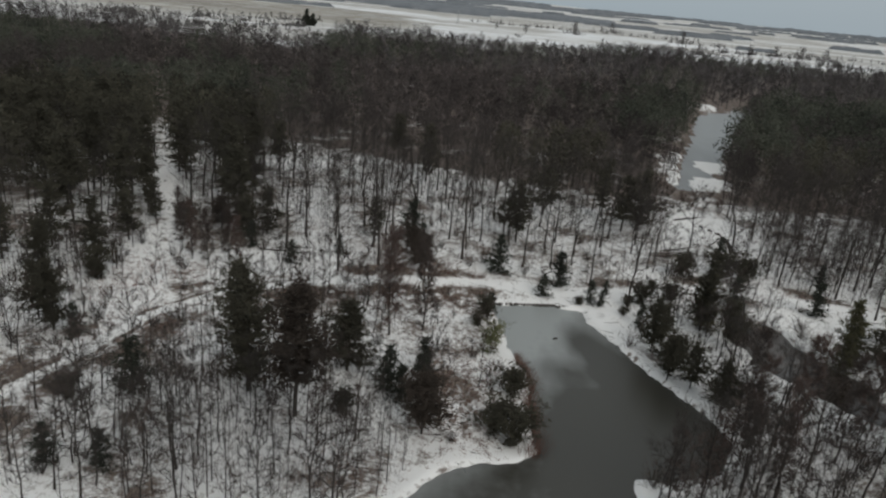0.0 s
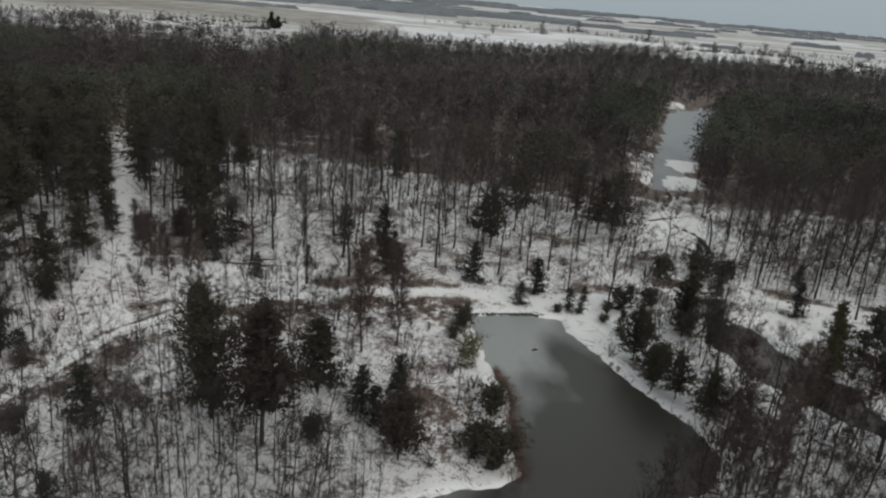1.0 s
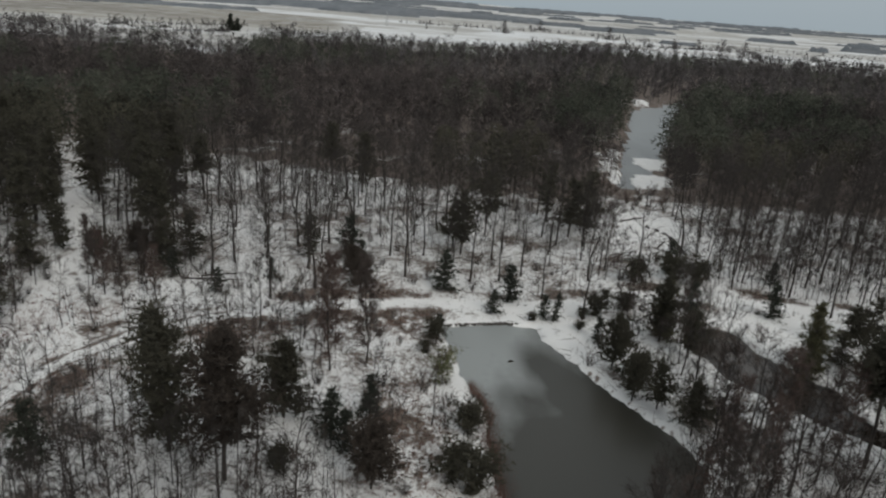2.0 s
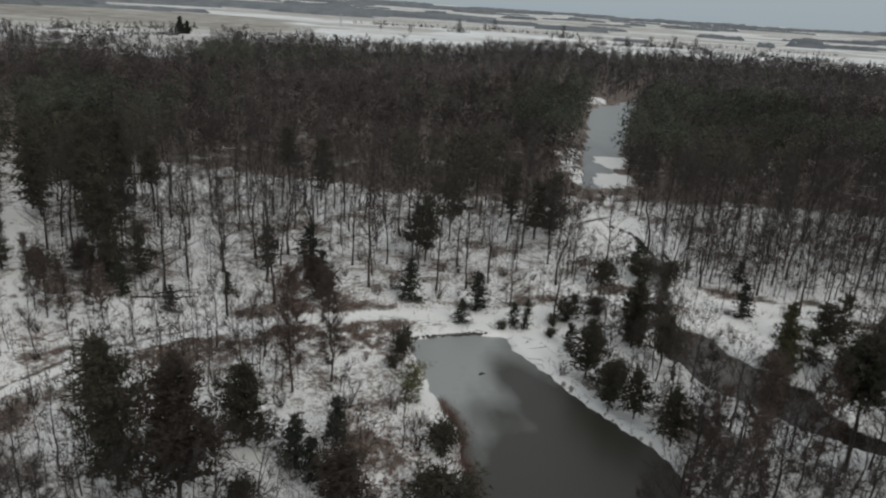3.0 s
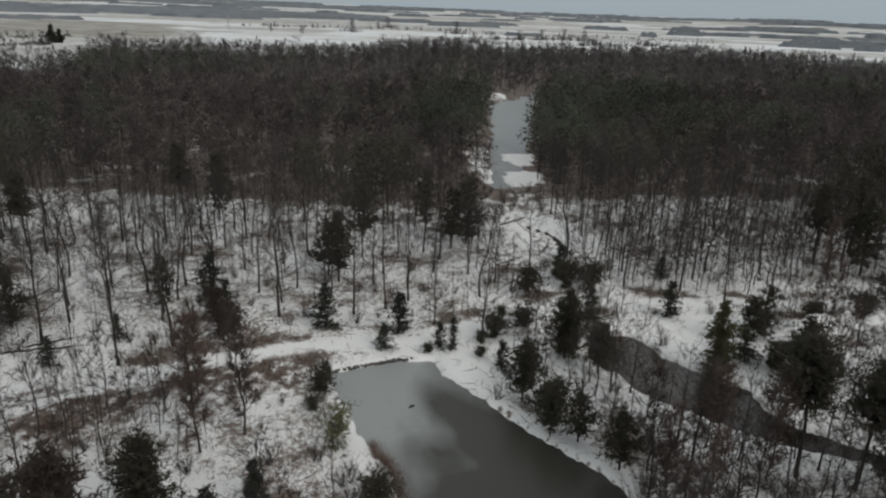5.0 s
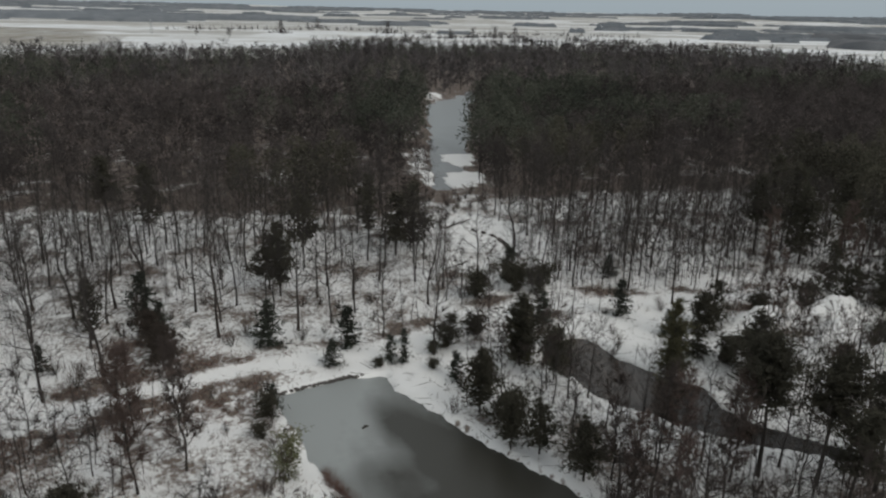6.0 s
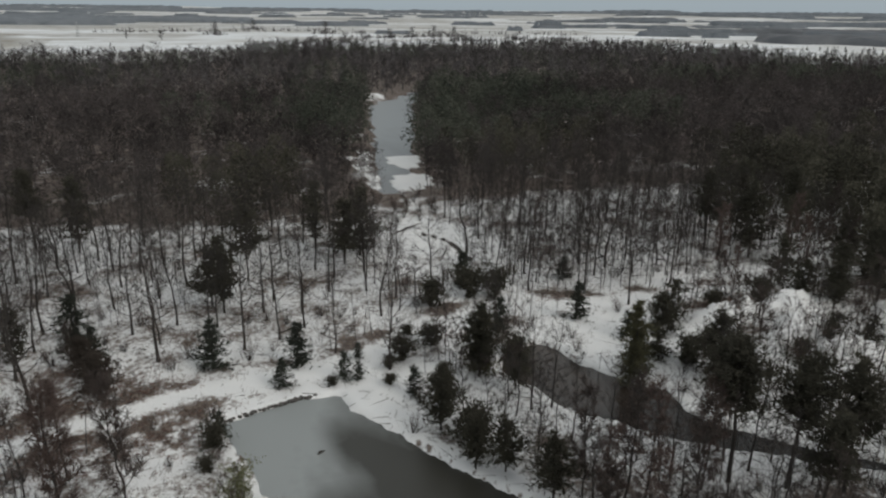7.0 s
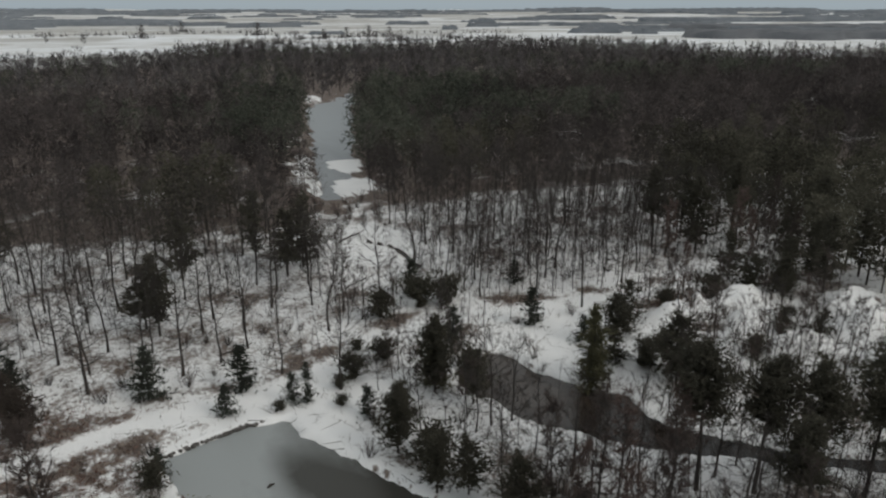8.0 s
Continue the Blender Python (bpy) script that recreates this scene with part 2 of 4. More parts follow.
PATH_LINE = [(-46, 40), (-44.2, 57.7), (-42.3, 64), (-40.8, 70.5), (-38.6, 79), (-33, 87.5), (-24, 93), (-12, 98.6), (-3, 101.4), (6, 102.9), (18, 102.6),
             (27, 105), (36, 109), (47, 111.8), (60, 107.4), (73, 105.4), (85, 104), (130, 101)]
RIDE = [(-40, 74), (-47, 93), (-50.9, 110.7), (-59.5, 129.8), (-77.2, 166), (-96.6, 208.5), (-116, 249)]
SIGHT = [(40, 128), (48, 150), (52, 178)]
WOOD_EDGE = [(-180, 480), (-60, 600), (-34, 610), (-28, 600), (-22, 550), (-17, 490), (-13.4, 520), (-11.2, 680), (-5.7, 668), (-3, 650), (2.4, 640), (5.6, 650), (9, 750), (11, 820),
             (13.7, 860), (16, 790), (19, 780), (24, 810), (32, 885), (37, 870), (40.4, 850), (47, 745), (53, 730), (57, 770), (75, 700), (180, 420)]


def rounded(ring, times=2):
    """A ring with its corners cut."""
    for _ in range(times):
        ring = [(a[0] * (1 - f) + b[0] * f, a[1] * (1 - f) + b[1] * f) for a, b in zip(ring, ring[1:] + ring[:1]) for f in (0.2, 0.8)]
    return ring


POND, RIVER_BANK, LAKE = rounded(POND), rounded(RIVER_BANK), rounded(LAKE)


def to_line(x, y, line, closed=False):
    best = np.full(np.shape(x), 1e9)
    pts = list(line) + ([line[0]] if closed else [])
    for (ax, ay), (bx, by) in zip(pts, pts[1:]):
        dx, dy = bx - ax, by - ay
        t = np.clip(((x - ax) * dx + (y - ay) * dy) / (dx * dx + dy * dy), 0, 1)
        best = np.minimum(best, np.hypot(x - ax - t * dx, y - ay - t * dy))
    return best


def signed(x, y, ring):
    """Distance from a shore: negative on the water."""
    inside = np.zeros(np.shape(x), dtype=bool)
    for (ax, ay), (bx, by) in zip(ring, ring[1:] + ring[:1]):
        if ay != by:
            inside ^= ((ay > y) != (by > y)) & (x < (bx - ax) * (y - ay) / (by - ay) + ax)
    d = to_line(x, y, ring, True)
    return np.where(inside, -d, d)


wave_rng = np.random.RandomState(5)
WAVES = [(f, wave_rng.uniform(0, 6.28), wave_rng.uniform(0, 6.28), wave_rng.uniform(0, 3.14)) for f in
         (0.004, 0.006, 0.011, 0.017, 0.03, 0.05, 0.09, 0.15, 0.26, 0.45, 0.75, 1.2, 1.9)]


def rolling(x, y, lo, hi):
    s = 0
    for f, p, q, a in WAVES:
        if lo <= f < hi:
            u, v = x * math.cos(a) + y * math.sin(a), -x * math.sin(a) + y * math.cos(a)
            s = s + (np.sin(f * u * 6.28 + p + 1.3 * np.sin(f * v * 4)) + np.sin(f * v * 5.1 + q + 1.1 * np.sin(f * u * 3.3))) / 2
    return s


MOUNDS = [(84.5, 94, 2.9, 4.6, 2.4), (81.5, 89, 2.3, 4.0, 2.2), (78.5, 80.5, 2.6, 4.4, 2.4), (91, 79.5, 3.6, 5.0, 2.8), (76.5, 96, 2.2, 3.2, 2.0), (71.5, 95.5, 1.9, 3.0, 2.2),
          (84, 72.5, 2.4, 4.0, 2.6), (63, 92.5, 0.8, 6, 4), (98, 86, 3.2, 4.5, 3.2), (75, 86, 1.4, 3.0, 2.4), (70, 84, 1.0, 4, 3), (100, 361, 3.2, 5, 5), (110, 372, 2.4, 6, 4)]
ISLES = [(70.4, 221, 12, 5.0), (62.6, 193, 11, 5.6), (61.5, 228.5, 5.5, 2.2), (56, 212, 4.5, 2.4), (54.5, 200, 4, 1.6), (53, 193, 3.5, 2.0), (59, 221, 4, 2.0)]


def bumps(x, y):
    s = np.zeros(np.shape(x))
    for mx, my, h, rx, ry in MOUNDS:
        d = ((x - mx) / rx) ** 2 + ((y - my) / ry) ** 2
        s = np.maximum(s, h * np.exp(-d * 0.9)) + 0.15 * h * np.exp(-d * 0.5)
    return s * (1 + 0.13 * rolling(x, y, 0.1, 0.9))


def isle(x, y):
    s = np.zeros(np.shape(x))
    for mx, my, a, b in ISLES:
        u = (x - mx) * 0.29 + (y - my) * 0.957
        v = (x - mx) * 0.957 - (y - my) * 0.29
        s = np.maximum(s, 1 - (u / a) ** 2 - (v / b) ** 2)
    return np.where(s > 0, s + 0.3 * rolling(x, y, 0.05, 0.3), s)


def height(x, y):
    x, y = np.asarray(x, float), np.asarray(y, float)
    wob = 0.35 * rolling(x, y, 0.1, 0.5)
    dp = signed(x, y, POND) + 0.45 * wob
    dr = signed(x, y, RIVER_BANK) + 0.6 * wob
    dl = signed(x, y, LAKE) + 1.2 * wob
    dc = to_line(x, y, CREEK) - 0.55 + 0.5 * wob
    dc = np.minimum(dc, np.hypot(x - 51.4, y - 134) - 1.4 + wob)
    d = np.minimum(np.minimum(dp, dr), np.minimum(dl, dc))
    land = 0.42 + 0.10 * rolling(x, y, 0.02, 0.1) + 0.035 * rolling(x, y, 0.1, 0.9) + 0.3 * np.clip((d - 1) / 14, 0, 1)
    land = land + bumps(x, y)
    r = np.hypot(x, y)
    rise = np.clip((r - 2300) / 2300, 0, 1)
    land = land + rise ** 1.3 * (44 + 9 * rolling(x, y, 0.0, 0.0005) + 3.5 * rolling(x / 9, y / 9, 0.003, 0.02))
    k = np.clip(d / 0.55, -1, 1)
    z = np.where(k > 0, np.minimum(land, 0.05 + land * np.sqrt(np.clip(k, 0, 1))), 0.05 + 0.9 * k)
    i = isle(x, y)
    return np.where((i > 0) & (d < 1), np.maximum(z, 0.55 * np.sqrt(np.clip(i, 0, 1)) - 0.02), z)


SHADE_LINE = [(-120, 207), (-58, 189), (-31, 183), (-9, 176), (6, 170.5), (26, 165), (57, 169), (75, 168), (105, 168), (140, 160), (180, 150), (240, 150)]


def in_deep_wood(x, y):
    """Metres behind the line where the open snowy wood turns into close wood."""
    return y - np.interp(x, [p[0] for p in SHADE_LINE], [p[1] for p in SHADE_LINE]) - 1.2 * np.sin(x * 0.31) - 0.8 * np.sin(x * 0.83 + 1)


def past_wood(x, y):
    """Metres past the far edge of the woods, whose distance goes by the bearing."""
    az = np.degrees(np.arctan2(x, y))
    return np.hypot(x, y) - np.interp(az, [p[0] for p in WOOD_EDGE], [p[1] for p in WOOD_EDGE]) - 12 * np.sin(az * 0.9) - 7 * np.sin(az * 2.3 + 2)


GLADES = [(64.5, 98, 5, 6), (60, 93, 6, 4), (-10, 65.5, 4.5, 4.5), (22, 97, 6, 6), (57, 97, 7, 7), (62, 91, 7, 5), (86, 91, 6, 4), (80, 80, 5, 4), (-30, 97, 9, 6), (51, 146, 7, 8), (45, 116, 8, 5), (-46, 90, 4, 8), (-60, 330, 12, 9), (-38, 337, 10, 8),
          (57, 224, 3.2, 4), (52.5, 204, 3, 5), (103, 362, 9, 7), (114, 374, 7, 5), (70, 262, 3, 5), (228, 192, 9, 6), (236, 178, 8, 6), (159, 231, 7, 6), (325, 254, 12, 8), (-224, 362, 20, 10), (16, 205, 5, 6), (96, 108, 7, 3), (140, 182, 7, 5), (84, 108, 9, 3.5)]
BRACKEN_SPOTS = [(0.5, 71, 4.5, 5), (2.5, 64, 4, 4), (-2.5, 95, 5, 2.2), (1.5, 93, 3, 2), (-10, 94.5, 3, 1.5), (-40.5, 73.5, 3.5, 2), (-9, 53, 3, 2), (8.6, 66, 0.9, 6),
                 (-47, 86, 3, 4), (-44, 93, 5, 3), (-37, 76, 4, 3), (2, 105, 3, 0.8), (55, 110.5, 3, 1.0), (79, 106.5, 6, 1.4), (33, 105.5, 3, 1.0), (-7, 103, 4, 0.9), (-16, 100.5, 3, 1.0), (-9.5, 105, 4, 2.4), (-3, 105, 4, 1.2), (-3.5, 94.5, 4, 3.2), (-12, 92, 5, 2), (-19, 92, 4, 2), (-24, 88, 5, 2.5), (-11, 112.5, 2.5, 2), (77, 100, 5, 2), (-6, 106.8, 4, 1.6), (0.6, 95.8, 3, 1.6), (-10, 95.4, 5, 2)]


def cover(x, y):
    """Leaf litter, stubble and farmland, as shares of the ground."""
    dw = np.minimum(signed(x, y, POND), signed(x, y, RIVER_BANK))
    dpath = to_line(x, y, PATH_LINE)
    lit = 0.06 + 0.16 * rolling(x, y, 0.02, 0.1) + 0.06 * np.clip((y - 106) / 6, 0, 1)
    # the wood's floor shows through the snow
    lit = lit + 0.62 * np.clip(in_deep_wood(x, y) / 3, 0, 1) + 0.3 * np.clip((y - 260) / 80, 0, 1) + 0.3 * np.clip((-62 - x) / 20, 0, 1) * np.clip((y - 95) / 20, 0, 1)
    lit = lit - (0.55 + 0.3 * rolling(x, y, 0.05, 0.5)) * np.exp(-(to_line(x, y, RIDE) / 3.0) ** 2) * np.clip((245 - y) / 30, 0, 1)
    for cx, cy, a, b in GLADES:
        lit = lit - 0.7 * np.exp(-((x - cx) / a) ** 2 - ((y - cy) / b) ** 2)
    lit = lit - 0.6 * np.exp(-(dpath / 1.3) ** 2)
    rut = np.exp(-((dpath - 1.15) / 0.28) ** 2) * np.clip((-18 - x) / 8, 0, 1)
    lit = lit + 0.95 * rut + np.clip(0.3 + 0.2 * rolling(x, y, 0.04, 0.5), 0, 0.6) * np.exp(-((dpath - 3.6) / 1.7) ** 2)
    for mx, my, a, b in BRACKEN_SPOTS:
        lit = lit + (0.2 + 0.12 * rolling(x, y, 0.4, 1.0)) * np.exp(-((x - mx) / a / 1.3) ** 2 - ((y - my) / b / 1.4) ** 2)
    for cx, cy, a, b in ((22, 99, 4.5, 4), (21, 91, 3, 4), (57, 99, 7, 7), (64, 96, 5, 5), (58, 88, 4, 3), (-30, 99, 8, 4), (-16, 66, 4, 3), (-9, 73, 4, 5), (-9, 64, 4, 4), (-14, 55, 4, 3), (6, 76, 3, 2), (4, 58.6, 5, 0.9), (50, 146, 9, 7)):
        lit = lit - 0.8 * np.exp(-((x - cx) / a) ** 2 - ((y - cy) / b) ** 2)
    lit = lit - 0.6 * np.exp(-(np.clip(dw - 0.8, 0, 9) / 0.8) ** 2) + 0.9 * np.exp(-((dw - 0.12) / 0.22) ** 2)
    lit = lit - (0.55 + 0.35 * rolling(x, y, 0.08, 0.5)) * np.clip(bumps(x, y) / 1.2, 0, 1) - 2 * (isle(x, y) > 0)
    lit = lit + 0.2 * np.exp(-((x - 84) / 18) ** 2 - ((y - 86) / 16) ** 2) + 0.2 * np.exp(-((x + 42) / 15) ** 2 - ((y - 112) / 16) ** 2)
    lit = lit + 0.26 * np.exp(-((x - 62) / 18) ** 2 - ((y - 53) / 9) ** 2)
    far = np.clip(past_wood(x, y) / 25, 0, 1)
    far = np.maximum(far, np.clip((np.hypot(x, y) - 1000) / 60, 0, 1))
    tan = np.clip((-90 - x - (y - 800) * 0.1) / 30, 0, 1) * np.clip((y - 800) / 30, 0, 1) * np.clip((1400 - y) / 50, 0, 1)
    tan = np.maximum(tan * 0.9, 0.12 * np.clip((y - 1500) / 200, 0, 1))
    white = (np.abs(x - 60) < 150) & (y > 850) & (y < 1200) | (x > 480) & (y > 600) & (y < 860)
    tan = np.where(white, -0.5, tan)
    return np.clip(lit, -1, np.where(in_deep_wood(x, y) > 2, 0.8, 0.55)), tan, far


# ---- ground and water ----


def stretch(dense, grow, end):
    out, v, s = list(dense), dense[-1], dense[-1] - dense[-2]
    while v < end:
        s *= grow
        v += s
        out.append(v)
    return out


xs = np.array(sorted({round(-50 - (v + 0.0), 3) for v in stretch([0.5, 1.0], 1.12, 4800)} | set(np.arange(-50, 75.01, 0.625)) | {round(75 + v, 3) for v in stretch([0.5, 1.0], 1.1, 4800)}))
ys = np.array(sorted({round(44 - v, 3) for v in stretch([0.5, 1.0], 1.25, 4800)} | set(np.arange(44, 118.01, 0.5)) | {round(118 + v, 3) for v in stretch([0.5, 1.0], 1.06, 4800)}))
gx, gy = np.meshgrid(xs, ys)
gz = height(gx, gy)
nx, ny = len(xs), len(ys)
ii = (np.arange(ny - 1)[:, None] * nx + np.arange(nx - 1)[None]).ravel()
g_tris = np.concatenate([np.stack([ii, ii + 1, ii + nx + 1], 1), np.stack([ii, ii + nx + 1, ii + nx], 1)])
ground_mesh = mesh_of("ground", np.stack([gx, gy, gz], -1), g_tris, GROUND, True)
cov = np.ones((nx * ny, 4), dtype=np.float32)
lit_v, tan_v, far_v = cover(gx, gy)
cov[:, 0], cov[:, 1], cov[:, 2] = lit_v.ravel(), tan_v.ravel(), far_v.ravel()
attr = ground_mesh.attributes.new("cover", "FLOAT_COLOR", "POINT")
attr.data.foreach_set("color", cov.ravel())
tagged(new("ground", ground_mesh), "snow-covered ground with leaf litter showing through", "ground", kind="structure")


def water(name, ring, mat, label):
    bm = bmesh.new()
    cx, cy = sum(p[0] for p in ring) / len(ring), sum(p[1] for p in ring) / len(ring)
    vs = []
    for k, (x, y) in enumerate(ring):
        (px, py), (qx, qy) = ring[k - 1], ring[(k + 1) % len(ring)]
        tx, ty = qx - px, qy - py
        s = math.hypot(tx, ty)
        vs.append(bm.verts.new((x - ty / s * 1.6, y + tx / s * 1.6, 0)))
    bm.faces.new(vs)
    bmesh.ops.triangulate(bm, faces=bm.faces[:])
    bmesh.ops.recalc_face_normals(bm, faces=bm.faces[:])
    if sum(f.normal.z for f in bm.faces) < 0:
        bmesh.ops.reverse_faces(bm, faces=bm.faces[:])
    me = bpy.data.meshes.new(name)
    bm.to_mesh(me)
    bm.free()
    me.materials.append(mat)
    return tagged(new(name, me), label, "water", kind="structure")


water("water_pond", POND, POND_ICE, "woodland pond under thin grey ice, dark where it is clear")
water("water_river", RIVER_BANK, RIVER, "still dark brown river water between snowy banks")
water("water_lake", LAKE, LAKE_ICE, "long narrow lake frozen pale grey")
water("water_creek", [(49.6, 132), (50.2, 139), (50.6, 144), (48.9, 147.5), (47.6, 150), (49.6, 152.4), (52.2, 150), (54, 144.7), (53.6, 139), (53.4, 132)], RIVER, "narrow dark creek winding through the snow")

# ---- trees ----


def bare_tree(seed, tall, spread, thick, bare, limbs=20, subs=4, twigs=10, lean=0.03, twig=0.03):
    """A leafless tree: a crooked trunk with limbs, and a crown of branchlets and twigs."""
    rng = np.random.RandomState(seed)
    wood, crown = Soup(), Soup()
    k = np.linspace(0, 1, 9)
    az = rng.uniform(0, 6.28)
    sway = np.cumsum(rng.normal(0, 0.011, (9, 2)), 0) * tall
    sway -= sway[0]
    line = np.stack([sway[:, 0] + lean * tall * k * math.cos(az), sway[:, 1] + lean * tall * k * math.sin(az), k * tall], 1)
    line[0, 2] = -0.3
    rad = thick * (1 - k) ** 0.9 + 0.012
    rad[0] *= 1.35
    wood.tube(line, rad, 6)
    for i in range(limbs):
        f = bare + (0.97 - bare) * ((i + rng.uniform(0, 0.9)) / limbs)
        u = (f - bare) / (1 - bare)
        p = np.array([np.interp(f, k, line[:, c]) for c in range(3)])
        a = i * 2.4 + rng.uniform(-0.6, 0.6)
        el = rng.uniform(0.05, 0.6) + 0.75 * u
        long = spread * (0.45 + 0.75 * math.sin(math.pi * min(1, 0.22 + 0.7 * u))) * rng.uniform(0.55, 1.25)
        d = unit(np.array(a), np.array(el))
        s = np.linspace(0, 1, 4)[:, None]
        pts = p + d * s * long + np.array([0, 0, 0.28 * long]) * s ** 2 + rng.normal(0, 0.05 * long, (4, 3)) * s
        r0 = min(thick * (1 - f) * 0.5 + 0.018, 0.08)
        wood.tube(pts, r0 * np.array([1, 0.7, 0.42, 0.15]), 3)
        for j in range(subs):
            g = rng.uniform(0.25, 0.98)
            b = np.array([np.interp(g, s[:, 0], pts[:, c]) for c in range(3)])
            dd = d + rng.normal(0, 0.6, 3) + np.array([0, 0, 0.2])
            dd /= np.linalg.norm(dd)
            sl = long * rng.uniform(0.28, 0.55) * (1.15 - 0.5 * g)
            e = b + dd * sl + np.array([0, 0, 0.1 * sl])
            crown.tube(np.stack([b, e]), [0.02, 0.006], 3)
            q = rng.uniform(0.1, 1, twigs)[:, None]
            o = b + (e - b) * q
            td = dd + rng.normal(0, 0.65, (twigs, 3)) + np.array([0, 0, 0.1])
            td /= np.linalg.norm(td, axis=1)[:, None]
            crown.blades(o, o + td * rng.uniform(0.4, 1.3, (twigs, 1)), rng.uniform(0.7, 1.3, twigs) * twig, rng)
    return wood, crown


def conifer(seed, tall, wide, bare, shape="pine", dense=1.0, lean=0.02, tuft=0.56, reps=5):
    """An evergreen: trunk, uneven boughs that lie in layers, and fine needle sprays along them."""
    rng = np.random.RandomState(seed)
    wood, crown = Soup(), Soup()
    k = np.linspace(0, 1, 7)
    az = rng.uniform(0, 6.28)
    line = np.stack([lean * tall * k * math.cos(az) + rng.normal(0, 0.012 * tall, 7) * k, lean * tall * k * math.sin(az) + rng.normal(0, 0.012 * tall, 7) * k, k * tall], 1)
    line[0, 2] = -0.3
    wood.tube(line, (0.013 * tall + 0.03) * (1 - k) ** 0.85 + 0.015, 6)
    n = int((16 + tall * 4.6) * dense)
    p1, p2, p3 = rng.uniform(0, 6.28, 3)
    for i in range(n):
        f = bare + (0.99 - bare) * (i + rng.uniform(0, 1)) / n
        u = (f - bare) / (1 - bare)
        a = i * 2.4 + rng.uniform(-0.7, 0.7)
        lobe = 1 + 0.22 * math.sin(2 * a + p1 + 3 * u) + 0.18 * math.sin(3 * a + p2 - 7 * u) + 0.16 * math.sin(11 * u + p3)
        if shape == "pine":
            prof = 0.25 + 0.8 * math.sin(math.pi * min(1, 0.16 + 0.84 * u)) ** 0.7 * (1 - 0.25 * u)
            el = rng.uniform(-0.15, 0.4) + 0.7 * u * u
        elif shape == "spruce":
            prof, el = (1.06 - u) ** 0.8, rng.uniform(-0.3, 0.1) + 0.5 * u
        else:
            prof, el = 0.4 + 0.7 * math.sin(math.pi * (0.12 + 0.78 * u)), rng.uniform(0.1, 0.8)
        long = wide / 2 * prof * lobe * rng.uniform(0.6, 1.2) + 0.15
        p = np.array([np.interp(f, k, line[:, c]) for c in range(3)])
        d = unit(np.array(a), np.array(el))
        sag = np.array([0, 0, -0.1 * long])
        e = p + d * long
        wood.tube(np.stack([p, (p + e) / 2 + sag, e]), [0.035, 0.022, 0.006], 3)
        m = max(6, int(long * 5 + long * long * 1.6))
        q = rng.uniform(0.02, 1.06, m) ** 0.6
        side = rng.normal(0, 0.24 * long + 0.05, (m, 3)) * (0.35 + 0.65 * q[:, None])
        side[:, 2] *= 0.4
        o = p + (e - p) * q[:, None] + sag * (4 * q * (1 - q))[:, None] + side
        o, inner = np.repeat(o, reps, 0), np.repeat(q < 0.72, reps)
        o += rng.normal(0, 0.09, o.shape)
        td = d * 0.55 + rng.normal(0, 0.75, (len(o), 3)) * np.array([1, 1, 0.6]) + np.array([0, 0, 0.1])
        td /= np.linalg.norm(td, axis=1)[:, None]
        long_by, wide_by = np.where(inner, 1.3, 1.0), np.where(inner, 1.9, 1.15)
        crown.blades(o, o + td * (rng.uniform(0.5, 1.15, len(o)) * tuft * long_by)[:, None], rng.uniform(0.7, 1.3, len(o)) * (0.03 + 0.14 * tuft) * wide_by, rng)
    return wood, crown


def shrub(seed, tall, wide, stems=19, twigs=10):
    """A leafless bush: many stems from one stool."""
    rng = np.random.RandomState(seed)
    wood, crown = Soup(), Soup()
    for i in range(stems):
        a, el = rng.uniform(0, 6.28), rng.uniform(0.75, 1.5)
        d = unit(np.array(a), np.array(el))
        long = tall * rng.uniform(0.6, 1.05)
        p = np.array([rng.normal(0, 0.12 * wide), rng.normal(0, 0.12 * wide), -0.1])
        e = p + d * long * np.array([wide / tall, wide / tall, 1])
        mid = (p + e) / 2 + rng.normal(0, 0.06 * tall, 3)
        wood.tube(np.stack([p, mid, e]), [0.03, 0.02, 0.006], 3)
        q = rng.uniform(0.25, 1, twigs)[:, None]
        o = np.where(q < 0.5, p + (mid - p) * q * 2, mid + (e - mid) * (q * 2 - 1))
        td = d + rng.normal(0, 0.55, (twigs, 3))
        td /= np.linalg.norm(td, axis=1)[:, None]
        crown.blades(o, o + td * tall * rng.uniform(0.15, 0.4, (twigs, 1)), rng.uniform(0.02, 0.04, twigs), rng)
    return wood, crown


def tree_thing(name, parts, bark, leaf, label, category, group=""):
    wood, crown = parts
    top = new(name)
    top.empty_display_size = 0.5
    tagged(top, label, category, group)
    w = part("trunk" if category == "tree" else "stem", wood.mesh("trunk", bark, True), top)
    c = part("crown", crown.mesh("crown", leaf), top)
    return top


def at_place(x, y, size=1.0, turn=None, sink=0.06, rnd=random):
    z = float(height(np.array(x), np.array(y)))
    turn = rnd.uniform(0, 360) if turn is None else turn
    return pose(x, y, z - sink, 0, 0, turn) @ Matrix.Diagonal((size, size, size, 1))


class Kind:
    """A few models of one kind of thing; the first of each is placed, the next are copies."""

    def __init__(self, make):
        self.make, self.first = make, {}

    def put(self, i, m):
        if i not in self.first:
            self.first[i] = self.make(i)
            self.first[i].matrix_basis = m
            return self.first[i]
        ob = copy_thing(self.first[i], Matrix.Identity(4))
        ob.matrix_basis = m
        return ob


